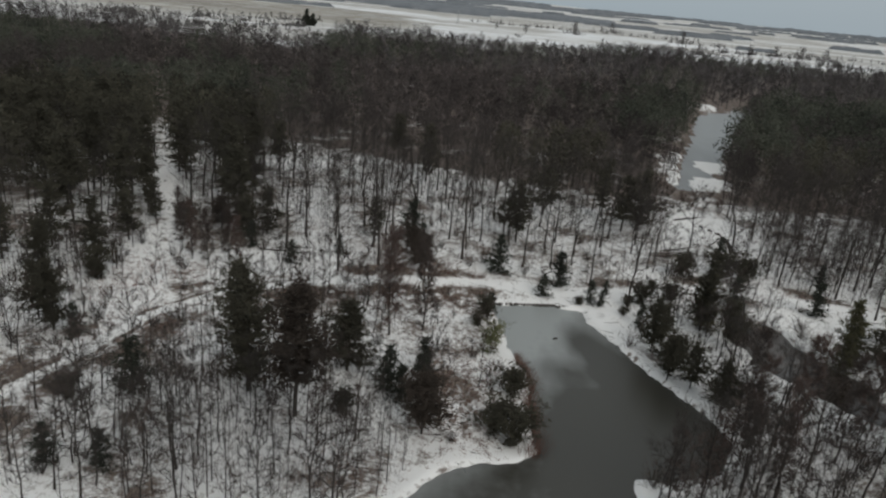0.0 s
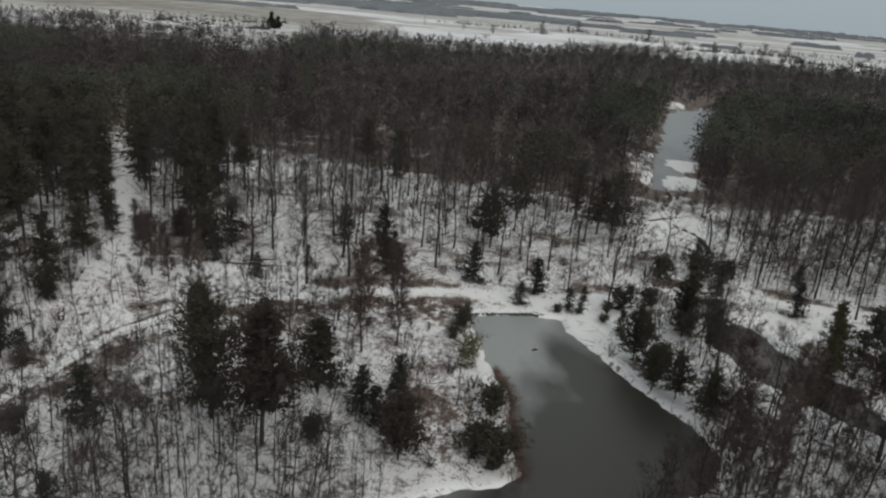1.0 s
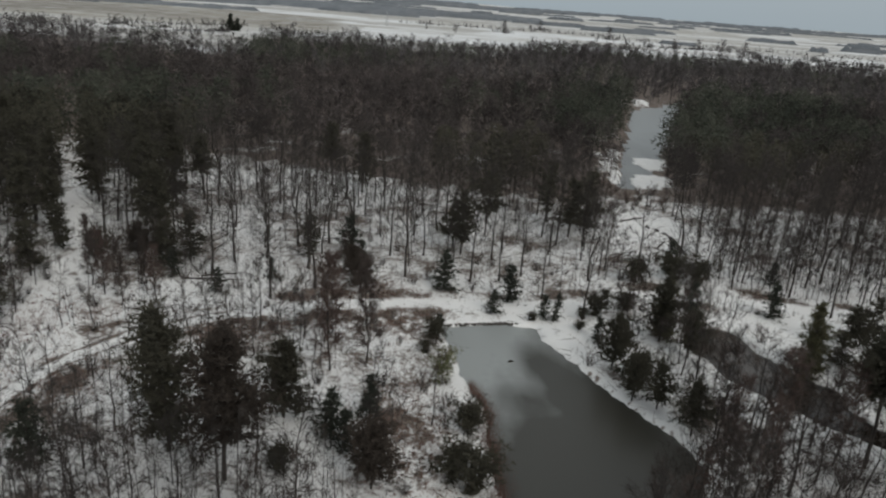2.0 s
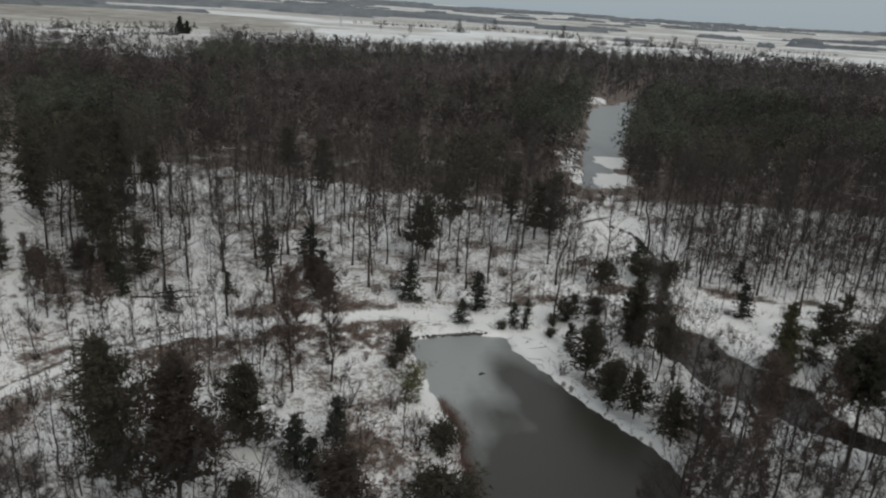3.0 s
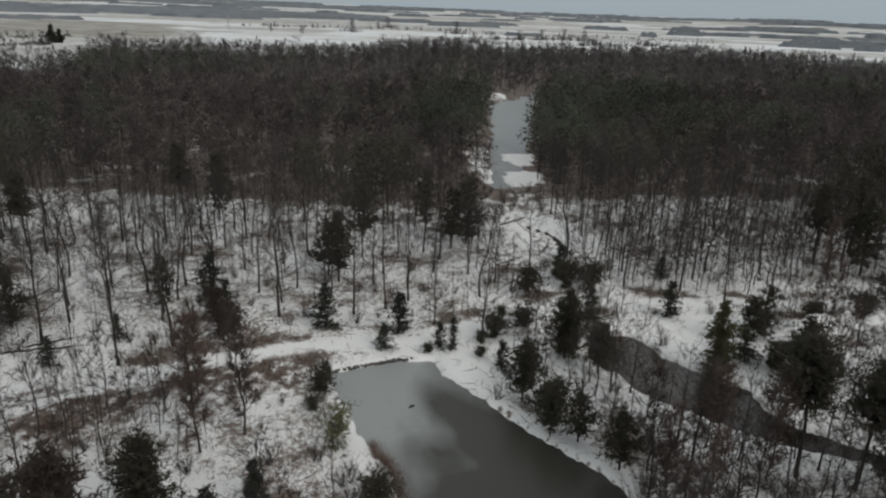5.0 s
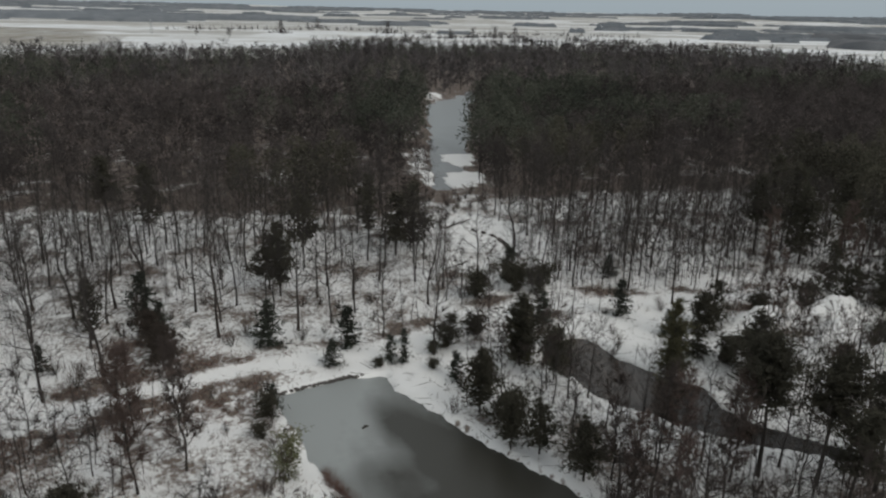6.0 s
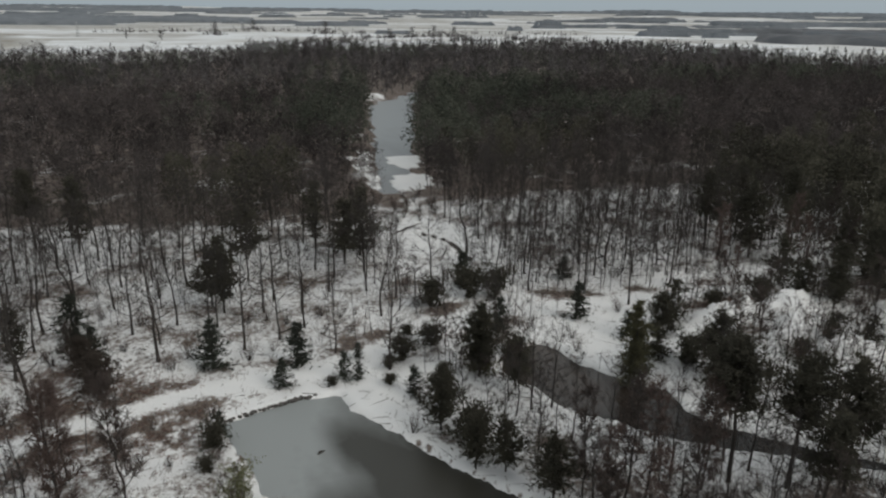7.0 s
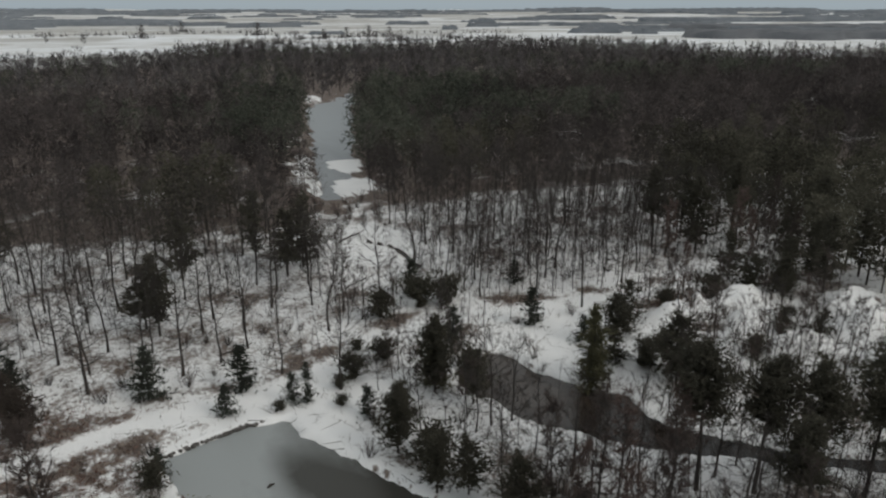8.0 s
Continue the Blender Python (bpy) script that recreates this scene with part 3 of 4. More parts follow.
WOODS = "leafless woodland trees"
bare_kinds = [(15, 3.3, 0.17, 0.22, 24), (14, 2.9, 0.14, 0.3, 22), (16, 3.6, 0.18, 0.26, 26), (13, 2.5, 0.115, 0.24, 22),
              (15, 2.7, 0.135, 0.34, 22), (12, 3.0, 0.13, 0.15, 24), (11, 2.0, 0.085, 0.2, 20), (14, 3.8, 0.18, 0.18, 26)]
bare_tree_kind = Kind(lambda i: tree_thing("bare_tree", bare_tree(100 + i, *bare_kinds[i][:4], bare_kinds[i][4], 4, 8, 0.05 if i % 3 else 0.02), BARK, TWIG,
                                           "tall leafless woodland tree with dark bark in snow", "tree", WOODS))
slim_kind = Kind(lambda i: tree_thing("slim_tree", bare_tree(300 + i, 10 + i, 1.7 + 0.2 * i, 0.075, 0.2, 15, 3, 11, 0.06, 0.047), BARK, (TWIG, BROWN_TWIG, BROWN_TWIG)[i],
                                      "slim young leafless tree with fine grey twigs", "tree", "slim young trees"))
red_kind = Kind(lambda i: tree_thing("birch_tree", bare_tree(400 + i, 13, 1.45, 0.10, 0.14, 28, 7, 12, 0.03, 0.055), BARK, (BROWN_TWIG, RED_TWIG)[i],
                                     "leafless birch with a haze of brown twigs", "tree", "red-twigged birches"))
pine_specs = [(14, 5.9, 0.14), (13, 5.4, 0.2), (10, 5.4, 0.12), (16, 6.0, 0.45), (9, 5.6, 0.22), (16, 5.6, 0.56), (15, 5.0, 0.5)]
pine_kind = Kind(lambda i: tree_thing("pine_tree", conifer(500 + i, *pine_specs[i], "pine", (1.2, 1.1, 1.3, 1.1, 0.8, 0.8, 0.75)[i], 0.03, 0.5, 6), BARK, NEEDLE,
                                      "dark green pine with a broad uneven crown", "tree", "dark pines"))
back_pine_kind = Kind(lambda i: tree_thing("pine_tree", conifer(550 + i, pine_specs[i][0], pine_specs[i][1] * 0.82, pine_specs[i][2], "pine", 0.62, 0.03, 0.85, 3), BARK, NEEDLE,
                                           "tall dark pine standing among leafless trees", "tree", "dark pines"))
brown_kind = Kind(lambda i: tree_thing("larch_tree", conifer(580 + i, (13, 8)[i], (5.6, 5.6)[i], (0.3, 0.28)[i], "pine", 1.2, 0.03, 0.5, 6), BARK, BROWN_NEEDLE,
                                       "brown-black conifer with a dense fuzzy crown", "tree", "browned conifers"))
spruce_kind = Kind(lambda i: tree_thing("spruce_tree", conifer(600 + i, 6, (4.6, 3.6, 4.2)[i], 0.04, "spruce", 1.1, 0.02, 0.45), BARK, SPRUCE,
                                        "young dark green spruce branched to the ground", "tree", "young spruces"))
juniper_kind = Kind(lambda i: tree_thing("juniper_bush", conifer(700 + i, 3.2, 3.2, 0.02, "bush", 1.3, 0.02, 0.42), BARK, NEEDLE,
                                         "dense dark evergreen bush in the snow", "bush", "evergreen bushes"))
frosted_kind = Kind(lambda i: tree_thing("juniper_tree", conifer(750 + i, 5, 4.2, 0.04, "bush", 0.6, 0.1, 0.5, 3), BARK, FROSTED,
                                         "yellow-green juniper on the pond bank, dusted with frost", "tree"))
shrub_kind = Kind(lambda i: tree_thing("bare_shrub", shrub(800 + i, 2.0 + 0.5 * i, 1.3 + 0.3 * i), BARK, (TWIG, RED_TWIG, STEM)[i % 3],
                                       "leafless many-stemmed shrub in the snow", "shrub", "leafless shrubs"))

taken = []


def free(x, y, gap):
    return all((x - a) ** 2 + (y - b) ** 2 > max(gap, g) ** 2 for a, b, g in taken)


def place(kind, i, x, y, size, gap=2.0, turn=None):
    taken.append((x, y, gap))
    return kind.put(i, at_place(x, y, size, turn))


# evergreens that stand out, by place: model, x, y, height
for i, x, y, h in ((0, -21.4, 64.4, 14.5), (2, -12, 70.6, 8.6),
                   (1, 25.5, 85.2, 7.6), (4, 26, 77.9, 5.6), (4, 28.4, 76.3, 5.6), (1, 34.3, 94.3, 9.4), (4, 36.7, 89.7, 6.4), (4, 27.6, 89, 5), (4, 30.5, 71.2, 6.2),
                   (5, 46.8, 67, 14.6), (5, 51.2, 64.4, 13.6), (6, 55.4, 61.8, 13), (5, 59.5, 59.3, 14), (6, 63.5, 56.8, 14), (5, 67.5, 54, 14.5), (6, 74, 50, 14), (6, 48.6, 59, 11.5), (6, 57, 55.5, 13),
                   (0, 90, 91.5, 10), (1, 98.5, 91, 12), (0, 102.9, 96.4, 10), (1, 112, 94, 12), (3, 112, 84, 14), (0, 106, 76, 11),
                   (3, 92.9, 121, 14.5), (0, 97.5, 115, 14), (1, 104, 125, 15), (3, 109, 117, 15), (0, 108, 104, 12), (1, 118, 106, 13), (2, 92, 103, 8), (1, 112, 138, 14),
                   (1, 8.3, 123.3, 11), (4, 14.4, 143.6, 10), (4, 29.8, 137.7, 11), (2, 33.5, 141, 12), (1, 27, 147, 12), (4, 7.0, 126.5, 9),
                   (0, -47.1, 71.5, 8.6), (4, -50.5, 74, 7), (2, -56, 96, 9), (0, -58, 86, 8), (2, -63, 97, 10), (4, -54, 103, 8), (0, -66, 90, 10), (3, -66, 108, 15), (0, -71, 115, 15), (2, -55, 114.5, 7), (1, -59, 120, 11), (0, -66, 128, 15), (1, -62, 117, 14), (3, -78, 120, 16), (3, -73, 127, 16), (0, -84, 131, 15), (1, -80, 140, 15), (3, -92, 141, 16), (0, -95, 152, 15), (3, -88, 160, 16),
                   (1, -68, 138, 13), (0, -47, 128, 16), (3, -50.5, 135, 16), (1, -41.6, 118.2, 13), (0, -46, 141, 13.5), (3, -42.4, 146.6, 13), (1, -16.3, 114.8, 8), (1, -12, 161, 13), (3, -19, 164, 14), (0, -60.8, 141, 15), (1, -64.5, 146, 15), (0, -48, 139, 13), (2, -34.5, 112.5, 8), (4, -37, 110, 7), (1, -55, 165, 14), (0, -61, 160, 14), (4, 59.5, 82, 8.5), (1, -99, 135, 15), (0, -104, 146, 15)):
    place(pine_kind if math.hypot(x, y - 20) < 92 else back_pine_kind, i, x, y, h / pine_specs[i][0], 2.2)
for i, x, y, h in ((0, -6.9, 67.7, 5.4), (1, -5.2, 65.5, 4.5), (0, 5.1, 107.7, 6.2), (0, 12.0, 100.4, 3.6), (1, 14.7, 104.4, 5.8), (1, -44.2, 71, 4.2), (0, -34.2, 49, 4), (1, -29.2, 49, 3.9), (0, -32.6, 61.5, 6.2),
                   (0, -27.1, 101, 3.7), (1, -21, 107.8, 3.5), (1, -8.1, 115.2, 4.6), (1, 19.1, 99.4, 3.6), (2, 20.6, 98.6, 2.4), (1, 25.4, 92.9, 3.7), (2, 52.8, 88.7, 5), (2, 4.3, 93.2, 2.6),
                   (1, -35, 106, 4.5), (0, 60.9, 118.2, 3.8), (2, 57, 96, 3.6), (1, -10.5, 120, 7), (1, 44, 121, 6), (2, 22, 103.6, 2.2), (2, 42, 104, 5), (1, 54, 103.5, 5.5), (1, -3.3, 71.2, 5.0)):
    place(spruce_kind, i, x, y, h / 6, 1.5)
for i, x, y, s in ((0, 6.9, 70.3, 1.0), (1, 6.9, 60.9, 1.25), (0, 5.0, 62.5, 1.0), (0, -10.7, 61.8, 0.85), (1, -38, 58.8, 0.75), (0, 36.6, 115, 1.25), (1, 43.3, 116, 1.3), (0, 47, 115.2, 1.3), (1, 59.5, 87.0, 1.1), (0, 74.1, 98.6, 0.8), (1, 81.5, 85.0, 0.7),
                   (0, 61.4, 83.2, 1.0), (1, 64.2, 88.6, 0.8), (1, 24.8, 99.8, 0.5), (0, 17.4, 98.3, 0.4), (1, 23.6, 96, 0.4), (0, 73, 82.2, 0.8), (1, 84, 86.5, 0.7), (0, 3.4, 90.6, 0.8), (1, 2.4, 86.6, 0.5),
                   (0, 30, 107.5, 0.5), (1, 27, 101.2, 0.9), (0, 32, 103.8, 0.9), (1, 40.5, 97, 1.0), (0, 27.6, 82, 1.2), (1, 82, 97.5, 1.1), (0, 95, 95, 1.2), (1, -52, 89.5, 1.1), (0, -50.6, 87.2, 0.8), (1, -48.8, 112, 1.2)):
    place(juniper_kind, i, x, y, s, 1.5)
olive_kind = Kind(lambda i: tree_thing("spruce_tree", conifer(650 + i, 9.8, 4.2, 0.05, "spruce", 1.2, 0.02, 0.55), BARK, OLIVE, "slender olive-green spruce beside the dark river", "tree"))
place(olive_kind, 0, 51, 86.6, 1.0)
place(olive_kind, 0, 34.8, 95.6, 0.85)
leaning_kind = Kind(lambda i: tree_thing("spruce_tree", conifer(660 + i, 7, 5.4, 0.1, "spruce", 0.8, 0.2, 0.55), BARK, NEEDLE, "leaning dark conifer with ragged drooping boughs", "tree", "leaning conifers"))
for i, x, y, h in ((0, 64.5, 97.5, 6.4), (1, 61.3, 94.0, 6.0), (0, 57.2, 89.6, 4.6), (1, 88.5, 96.5, 6.5), (0, 83.5, 81.5, 4.0)):
    place(leaning_kind, i, x, y, h / 7, 1.8)
place(frosted_kind, 0, 4.4, 79.0, 0.66)
place(frosted_kind, 1, 4.9, 82.6, 0.6)

for i, x, y, h in ((0, -15.2, 60.2, 14), (1, -2.3, 60.2, 6.6), (1, -42.5, 112.5, 5.6), (1, -39, 112.5, 5.0), (1, -7.3, 104, 5.5), (1, -9.2, 111.1, 4.6)):
    place(brown_kind, i, x, y, h / (13, 8)[i], 1.8)

# leafless trees that stand out
for i, x, y, h in ((0, -0.9, 111.4, 16.5), (2, 4.3, 136.8, 15.5), (1, 18.6, 119.4, 14), (7, 24.8, 99.4, 11.7), (4, 29.6, 124.5, 13.5), (4, 52.6, 125.5, 12), (1, 64.3, 105.3, 14.7), (0, -16.2, 112.2, 14.5), (7, 19.8, 106, 9.5),
                   (5, 33, 78, 8.5), (4, 38.2, 74, 11), (5, 43, 70.5, 10), (1, 35, 67, 12), (7, 36.5, 62, 11), (4, 40, 58, 12), (5, 29.5, 64, 11), (7, 24, 55, 10), (5, 31, 56, 11)):
    place(bare_tree_kind, i, x, y, h / bare_kinds[i][0], 2.5)
for i, x, y, h in ((1, -8.6, 80.6, 14), (0, -4.6, 83, 13), (1, -9.6, 90.7, 10), (0, 30, 62.5, 9), (1, 32.4, 66, 10), (0, 28.6, 58, 9), (1, 33, 61.5, 10), (0, 31, 56, 9), (1, 24.5, 55.5, 8.5), (0, 21, 54.5, 7.5), (0, 76, 100, 8), (1, 80, 101, 8), (0, 96, 100, 11), (1, 101, 110, 12), (0, 104, 101, 10), (1, 88, 112, 11), (0, 114, 113, 12), (1, 99, 105, 10), (0, 110, 99, 10), (0, -10.7, 113, 6), (0, 33, 70.4, 11), (1, 36.5, 66.5, 12), (0, 40, 64, 12), (1, 43.5, 67, 11), (0, 38.5, 71.5, 10), (0, -38, 95, 9), (1, -34, 96.5, 8), (1, -41.5, 98, 9), (0, -44.5, 101, 10), (0, -36.5, 99.5, 8)):
    place(red_kind, i, x, y, h / 13, 1.8)

# ---- woods: what may stand where ----


def open_ground(x, y, rim=1.2):
    """True where a tree may stand: off the water, the path, the ride and the clearings."""
    x, y = np.asarray(x, float), np.asarray(y, float)
    ok = (signed(x, y, POND) > rim) & (signed(x, y, RIVER_BANK) > rim) & (signed(x, y, LAKE) > rim) & (to_line(x, y, CREEK) > 2)
    ok &= (to_line(x, y, PATH_LINE) > 3.4) & (bumps(x, y) < 0.95)
    ok &= to_line(x, y, RIDE) > 2.3
    ok &= to_line(x, y, [(-166, 477), (-150, 580)]) > 3
    if rim > 0.8:
        ok &= to_line(x, y, [(52, 165), (60, 192), (72, 221)]) > 5.5
        ok &= to_line(x, y, SIGHT) > np.clip(7 - 0.03 * (y - 125), 3.5, 7)
    for cx, cy, a, b in GLADES:
        ok &= ((x - cx) / a) ** 2 + ((y - cy) / b) ** 2 > 1
    return ok


def scatter(seed, n, x0, x1, y0, y1, rim=1.2):
    rng = np.random.RandomState(seed)
    x, y = rng.uniform(x0, x1, n), rng.uniform(y0, y1, n)
    ok = open_ground(x, y, rim)
    return [(float(a), float(b)) for a, b in zip(x[ok], y[ok])]


def north_of_path(x, y, off):
    return y > np.interp(x, [p[0] for p in PATH_LINE[4:]], [p[1] for p in PATH_LINE[4:]]) + off


pick = random.Random(11)
count = 0
# the open wood behind the path: the nearest are things of their own
for x, y in scatter(21, 1500, -58, 112, 92, 160):
    if count < 175 and north_of_path(x, y, 4.5) and free(x, y, 4.3) and not (x < -40 and y < 100):
        i = pick.randrange(8)
        place(bare_tree_kind, i, x, y, pick.uniform(0.82, 1.08), 2.6)
        count += 1
for x, y, h in ((-21.4, 84.7, 8), (-16.1, 88.5, 7.2), (-26, 91, 7), (-30.5, 88.5, 7.5)):
    place(slim_kind, 1, x, y, h / 11, 1.4)
# young trees of the foreground, the banks and the wood's edge
slim, thicket = 0, []
for zone, n, gap in (((-37, -7, 42, 70), 60, 2.0), ((-60, -38, 45, 95), 34, 2.6), ((30, 62, 44, 86), 50, 2.0), ((17.5, 32, 44, 66), 26, 1.6), ((55, 100, 44, 76), 44, 2.4), ((-34, -10, 80, 97), 14, 3), ((24, 42, 78, 104), 14, 2.2),
                     ((62, 112, 98, 132), 40, 2.4), ((30, 85, 113, 130), 34, 2.2), ((60, 92, 72, 98), 12, 3), ((-12, 4, 56, 90), 6, 2.5), ((62, 96, 70, 98), 20, 2.2), ((-66, -50, 80, 108), 30, 2.0), ((-58, -33, 97, 128), 34, 2.0), ((68, 100, 94, 104), 22, 1.8), ((-30, -8, 84, 93), 12, 2.0), ((-50, -22, 100, 130), 24, 2.0), ((55, 122, 112, 168), 190, 2.4), ((-52, 4, 122, 174), 120, 3.0), ((62, 100, 100, 112), 30, 1.8), ((38, 70, 105, 128), 70, 2.0), ((44, 84, 42, 62), 80, 1.7), ((-26, -3, 44, 60), 34, 1.7)):
    k = 0
    for x, y in scatter(31 + n, n * 14, *zone):
        if k < n and free(x, y, gap):
            if zone[0] in (-37, 30, 55, 17.5) and pick.random() < 0.25:
                place(bare_tree_kind, pick.choice((3, 5, 6)), x, y, pick.uniform(0.7, 0.92), 2.2)
            elif slim < 285:
                place(slim_kind, pick.randrange(3), x, y, pick.uniform(0.5, 1.0), 1.4)
                slim += 1
            else:
                taken.append((x, y, 1.4))
                thicket.append((x, y))
            k += 1
# leafless shrubs
k = 0
for x, y in scatter(52, 330, 60, 98, 68, 103, 0.5) + scatter(53, 160, -64, -42, 76, 108, 0.5) + scatter(54, 160, 18, 60, 44, 70, 0.5) + scatter(51, 900, -58, 98, 46, 128, 0.5):
    if k < 280 and free(x, y, 1.2):
        place(shrub_kind, pick.randrange(3), x, y, pick.uniform(0.5, 1.15), 1.0)
        k += 1

for x, y in scatter(55, 60, 42, 60, 152, 186, 0.6):
    if free(x, y, 1.8):
        place(shrub_kind, pick.randrange(3), x, y, pick.uniform(0.7, 1.3), 1.2)

# ---- woods past those: joined ----


def stand_in(kinds, spots, seed, size=(0.85, 1.1)):
    """Many trees in one mesh, from a few light models set at many places."""
    rng = np.random.RandomState(seed)
    spots = np.asarray(spots)
    z = height(spots[:, 0], spots[:, 1])
    vs, ts, tones, off = [], [], [], 0
    which = rng.randint(0, len(kinds), len(spots))
    for k, (v, t) in enumerate(kinds):
        sel = which == k
        m = int(sel.sum())
        if not m:
            continue
        a, s = rng.uniform(0, 6.28, m), rng.uniform(*size, m)
        c, d = np.cos(a) * s, np.sin(a) * s
        x = v[None, :, 0] * c[:, None] - v[None, :, 1] * d[:, None] + spots[sel, 0][:, None]
        y = v[None, :, 0] * d[:, None] + v[None, :, 1] * c[:, None] + spots[sel, 1][:, None]
        w = v[None, :, 2] * s[:, None] + z[sel][:, None]
        vs.append(np.stack([x, y, w], -1).reshape(-1, 3))
        ts.append((t[None] + (np.arange(m) * len(v))[:, None, None]).reshape(-1, 3) + off)
        patch = 0.5 * rolling(spots[sel, 0], spots[sel, 1], 0.011, 0.031)
        tones.append(np.repeat(rng.normal(0, 0.5, m) + patch, len(v)))
        off += m * len(v)
    return np.concatenate(vs), np.concatenate(ts), np.concatenate(tones)


def light_tree(seed, tall, spread, bare, limbs, twigs, twig_len, twig_w, thick, sides=3, upright=0.1, stray=0.75):
    """A leafless tree in few faces: trunk, limbs and a rounded crown of loose twigs."""
    rng = np.random.RandomState(seed)
    s = Soup()
    top = np.array([rng.normal(0, 0.5), rng.normal(0, 0.5), tall * 0.93])
    s.tube(np.stack([[0, 0, -0.2], top * 0.5 + rng.normal(0, 0.2, 3), top]), [thick, thick * 0.6, 0.02], sides)
    f = bare + (0.95 - bare) * rng.uniform(0, 1, limbs)
    p = top * f[:, None]
    u = (f - bare) / (1 - bare)
    a, el = rng.uniform(0, 6.28, limbs), rng.uniform(0.1, 0.7, limbs) + 0.6 * u
    prof = 0.5 + 0.6 * np.sin(np.pi * np.clip(u * 0.75 + 0.22, 0, 1))
    e = p + unit(a, el) * (spread * prof * rng.uniform(0.6, 1.2, limbs))[:, None]
    s.blades(p, e, np.full(limbs, max(0.05, thick * 0.5)), rng)
    k = rng.randint(0, limbs, twigs)
    o = p[k] + (e - p)[k] * rng.uniform(0.3, 1.05, (twigs, 1)) + rng.normal(0, 0.1 * spread, (twigs, 3))
    td = (e - p)[k] / np.linalg.norm((e - p)[k], axis=1)[:, None] * 0.5 + rng.normal(0, stray, (twigs, 3)) + np.array([0, 0, upright])
    td /= np.linalg.norm(td, axis=1)[:, None]
    s.blades(o, o + td * twig_len * rng.uniform(0.6, 1.3, (twigs, 1)), rng.uniform(0.7, 1.3, twigs) * twig_w, rng)
    return s.arrays()


def light_conifer(seed, tall, wide, bare, sprays, size, spire=0.0):
    """An evergreen in few faces: trunk and a lobed crown of sprays, round-headed or, with spire 1, pointed."""
    rng = np.random.RandomState(seed)
    s = Soup()
    s.tube(np.array([[0, 0, -0.2], [0, 0, tall * 0.5], [0, 0, tall * 0.96]]), [0.17, 0.11, 0.02], 3)
    u = rng.uniform(0, 1, sprays) ** (1 + 0.2 * spire)
    a = rng.uniform(0, 6.28, sprays)
    ph = rng.uniform(0, 6.28, 2)
    lobe = 1 + 0.2 * np.sin(2 * a + ph[0] + 3 * u) + 0.2 * np.sin(3 * a + ph[1] - 6 * u)
    rim = spire * (1.05 - u) + (1 - spire) * (0.3 + 0.75 * np.sin(np.pi * np.clip(0.2 + 0.78 * u, 0, 1)))
    r = wide / 2 * rim * lobe * rng.uniform(0.1, 1.0, sprays) ** 0.5
    o = np.stack([np.cos(a) * r, np.sin(a) * r, (bare + (0.97 - bare) * u) * tall], 1)
    td = unit(a, rng.uniform(-0.3, 0.6, sprays)) * 0.6 + rng.normal(0, 0.6, (sprays, 3))
    td /= np.linalg.norm(td, axis=1)[:, None]
    s.blades(o, o + td * size * rng.uniform(0.6, 1.2, (sprays, 1)), rng.uniform(0.6, 1.2, sprays) * size * 0.38, rng)
    return s.arrays()


def stuff(name, va, mat, label, category):
    me = mesh_of(name, va[0], va[1], mat)
    if len(va) > 2:
        me.attributes.new("tone", "FLOAT", "POINT").data.foreach_set("value", va[2].astype(np.float32))
    return tagged(new(name, me), label, category, kind="stuff")


def wood_spots(seed, n, y0, y1, gap, x_of_y):
    """Places of woodland between two distances, spaced by a jittered grid."""
    rng = np.random.RandomState(seed)
    out = []
    for y in np.arange(y0, y1, gap):
        xa, xb = x_of_y(y)
        x = np.arange(xa, xb, gap)
        out.append(np.stack([x + rng.uniform(-0.48, 0.48, len(x)) * gap, np.full(len(x), y) + rng.uniform(-0.48, 0.48, len(x)) * gap], 1))
    p = np.concatenate(out)
    ok = open_ground(p[:, 0], p[:, 1]) & (past_wood(p[:, 0], p[:, 1]) < 0)
    return p[ok]


def view_span(y):
    return -0.72 * y - 22, min(1.75 * y, 660)


def greens(p, seed):
    """Where the woods are evergreen: patches."""
    g = rolling(p[:, 0] * 1.0, p[:, 1] * 1.0, 0.004, 0.02) + 0.35 * np.random.RandomState(seed).normal(size=len(p))
    for cx, cy, a, b, s in ((60, 300, 22, 80, 1.7), (38, 240, 20, 30, 1.0), (150, 300, 35, 60, 1.6), (-40, 480, 100, 40, 1.4), (-130, 190, 40, 50, 1.0), (-95, 160, 45, 60, 1.9), (-200, 260, 60, 60, 1.0), (140, 100, 40, 30, 1.2), (128, 130, 34, 30, 1.6), (150, 120, 35, 35, 0.9)):
        g = g + s * np.exp(-((p[:, 0] - cx) / a) ** 2 - ((p[:, 1] - cy) / b) ** 2)
    return g > 1.0


near_p = wood_spots(61, 0, 60, 196, 5.3, view_span)
near_p = near_p[((near_p[:, 1] > 150) | (near_p[:, 0] > 96) | (near_p[:, 0] < -56)) & ((near_p[:, 0] > 90) | (near_p[:, 0] < -52) | (near_p[:, 1] > 140))]
near_p = np.array([q for q in near_p if free(q[0], q[1], 2.0)])
g = greens(near_p, 1)
mid_models = [light_tree(900 + i, 12.5 + i % 3 * 1.5, 3.2, 0.24, 22, 230, 1.3, 0.045, 0.12) for i in range(5)]
deep = in_deep_wood(near_p[:, 0], near_p[:, 1]) > 2
close_models = [light_tree(920 + i, 11.5 + i % 3 * 1.6, 3.5, 0.16, 20, 420, 1.2, 0.11, 0.11) for i in range(5)]
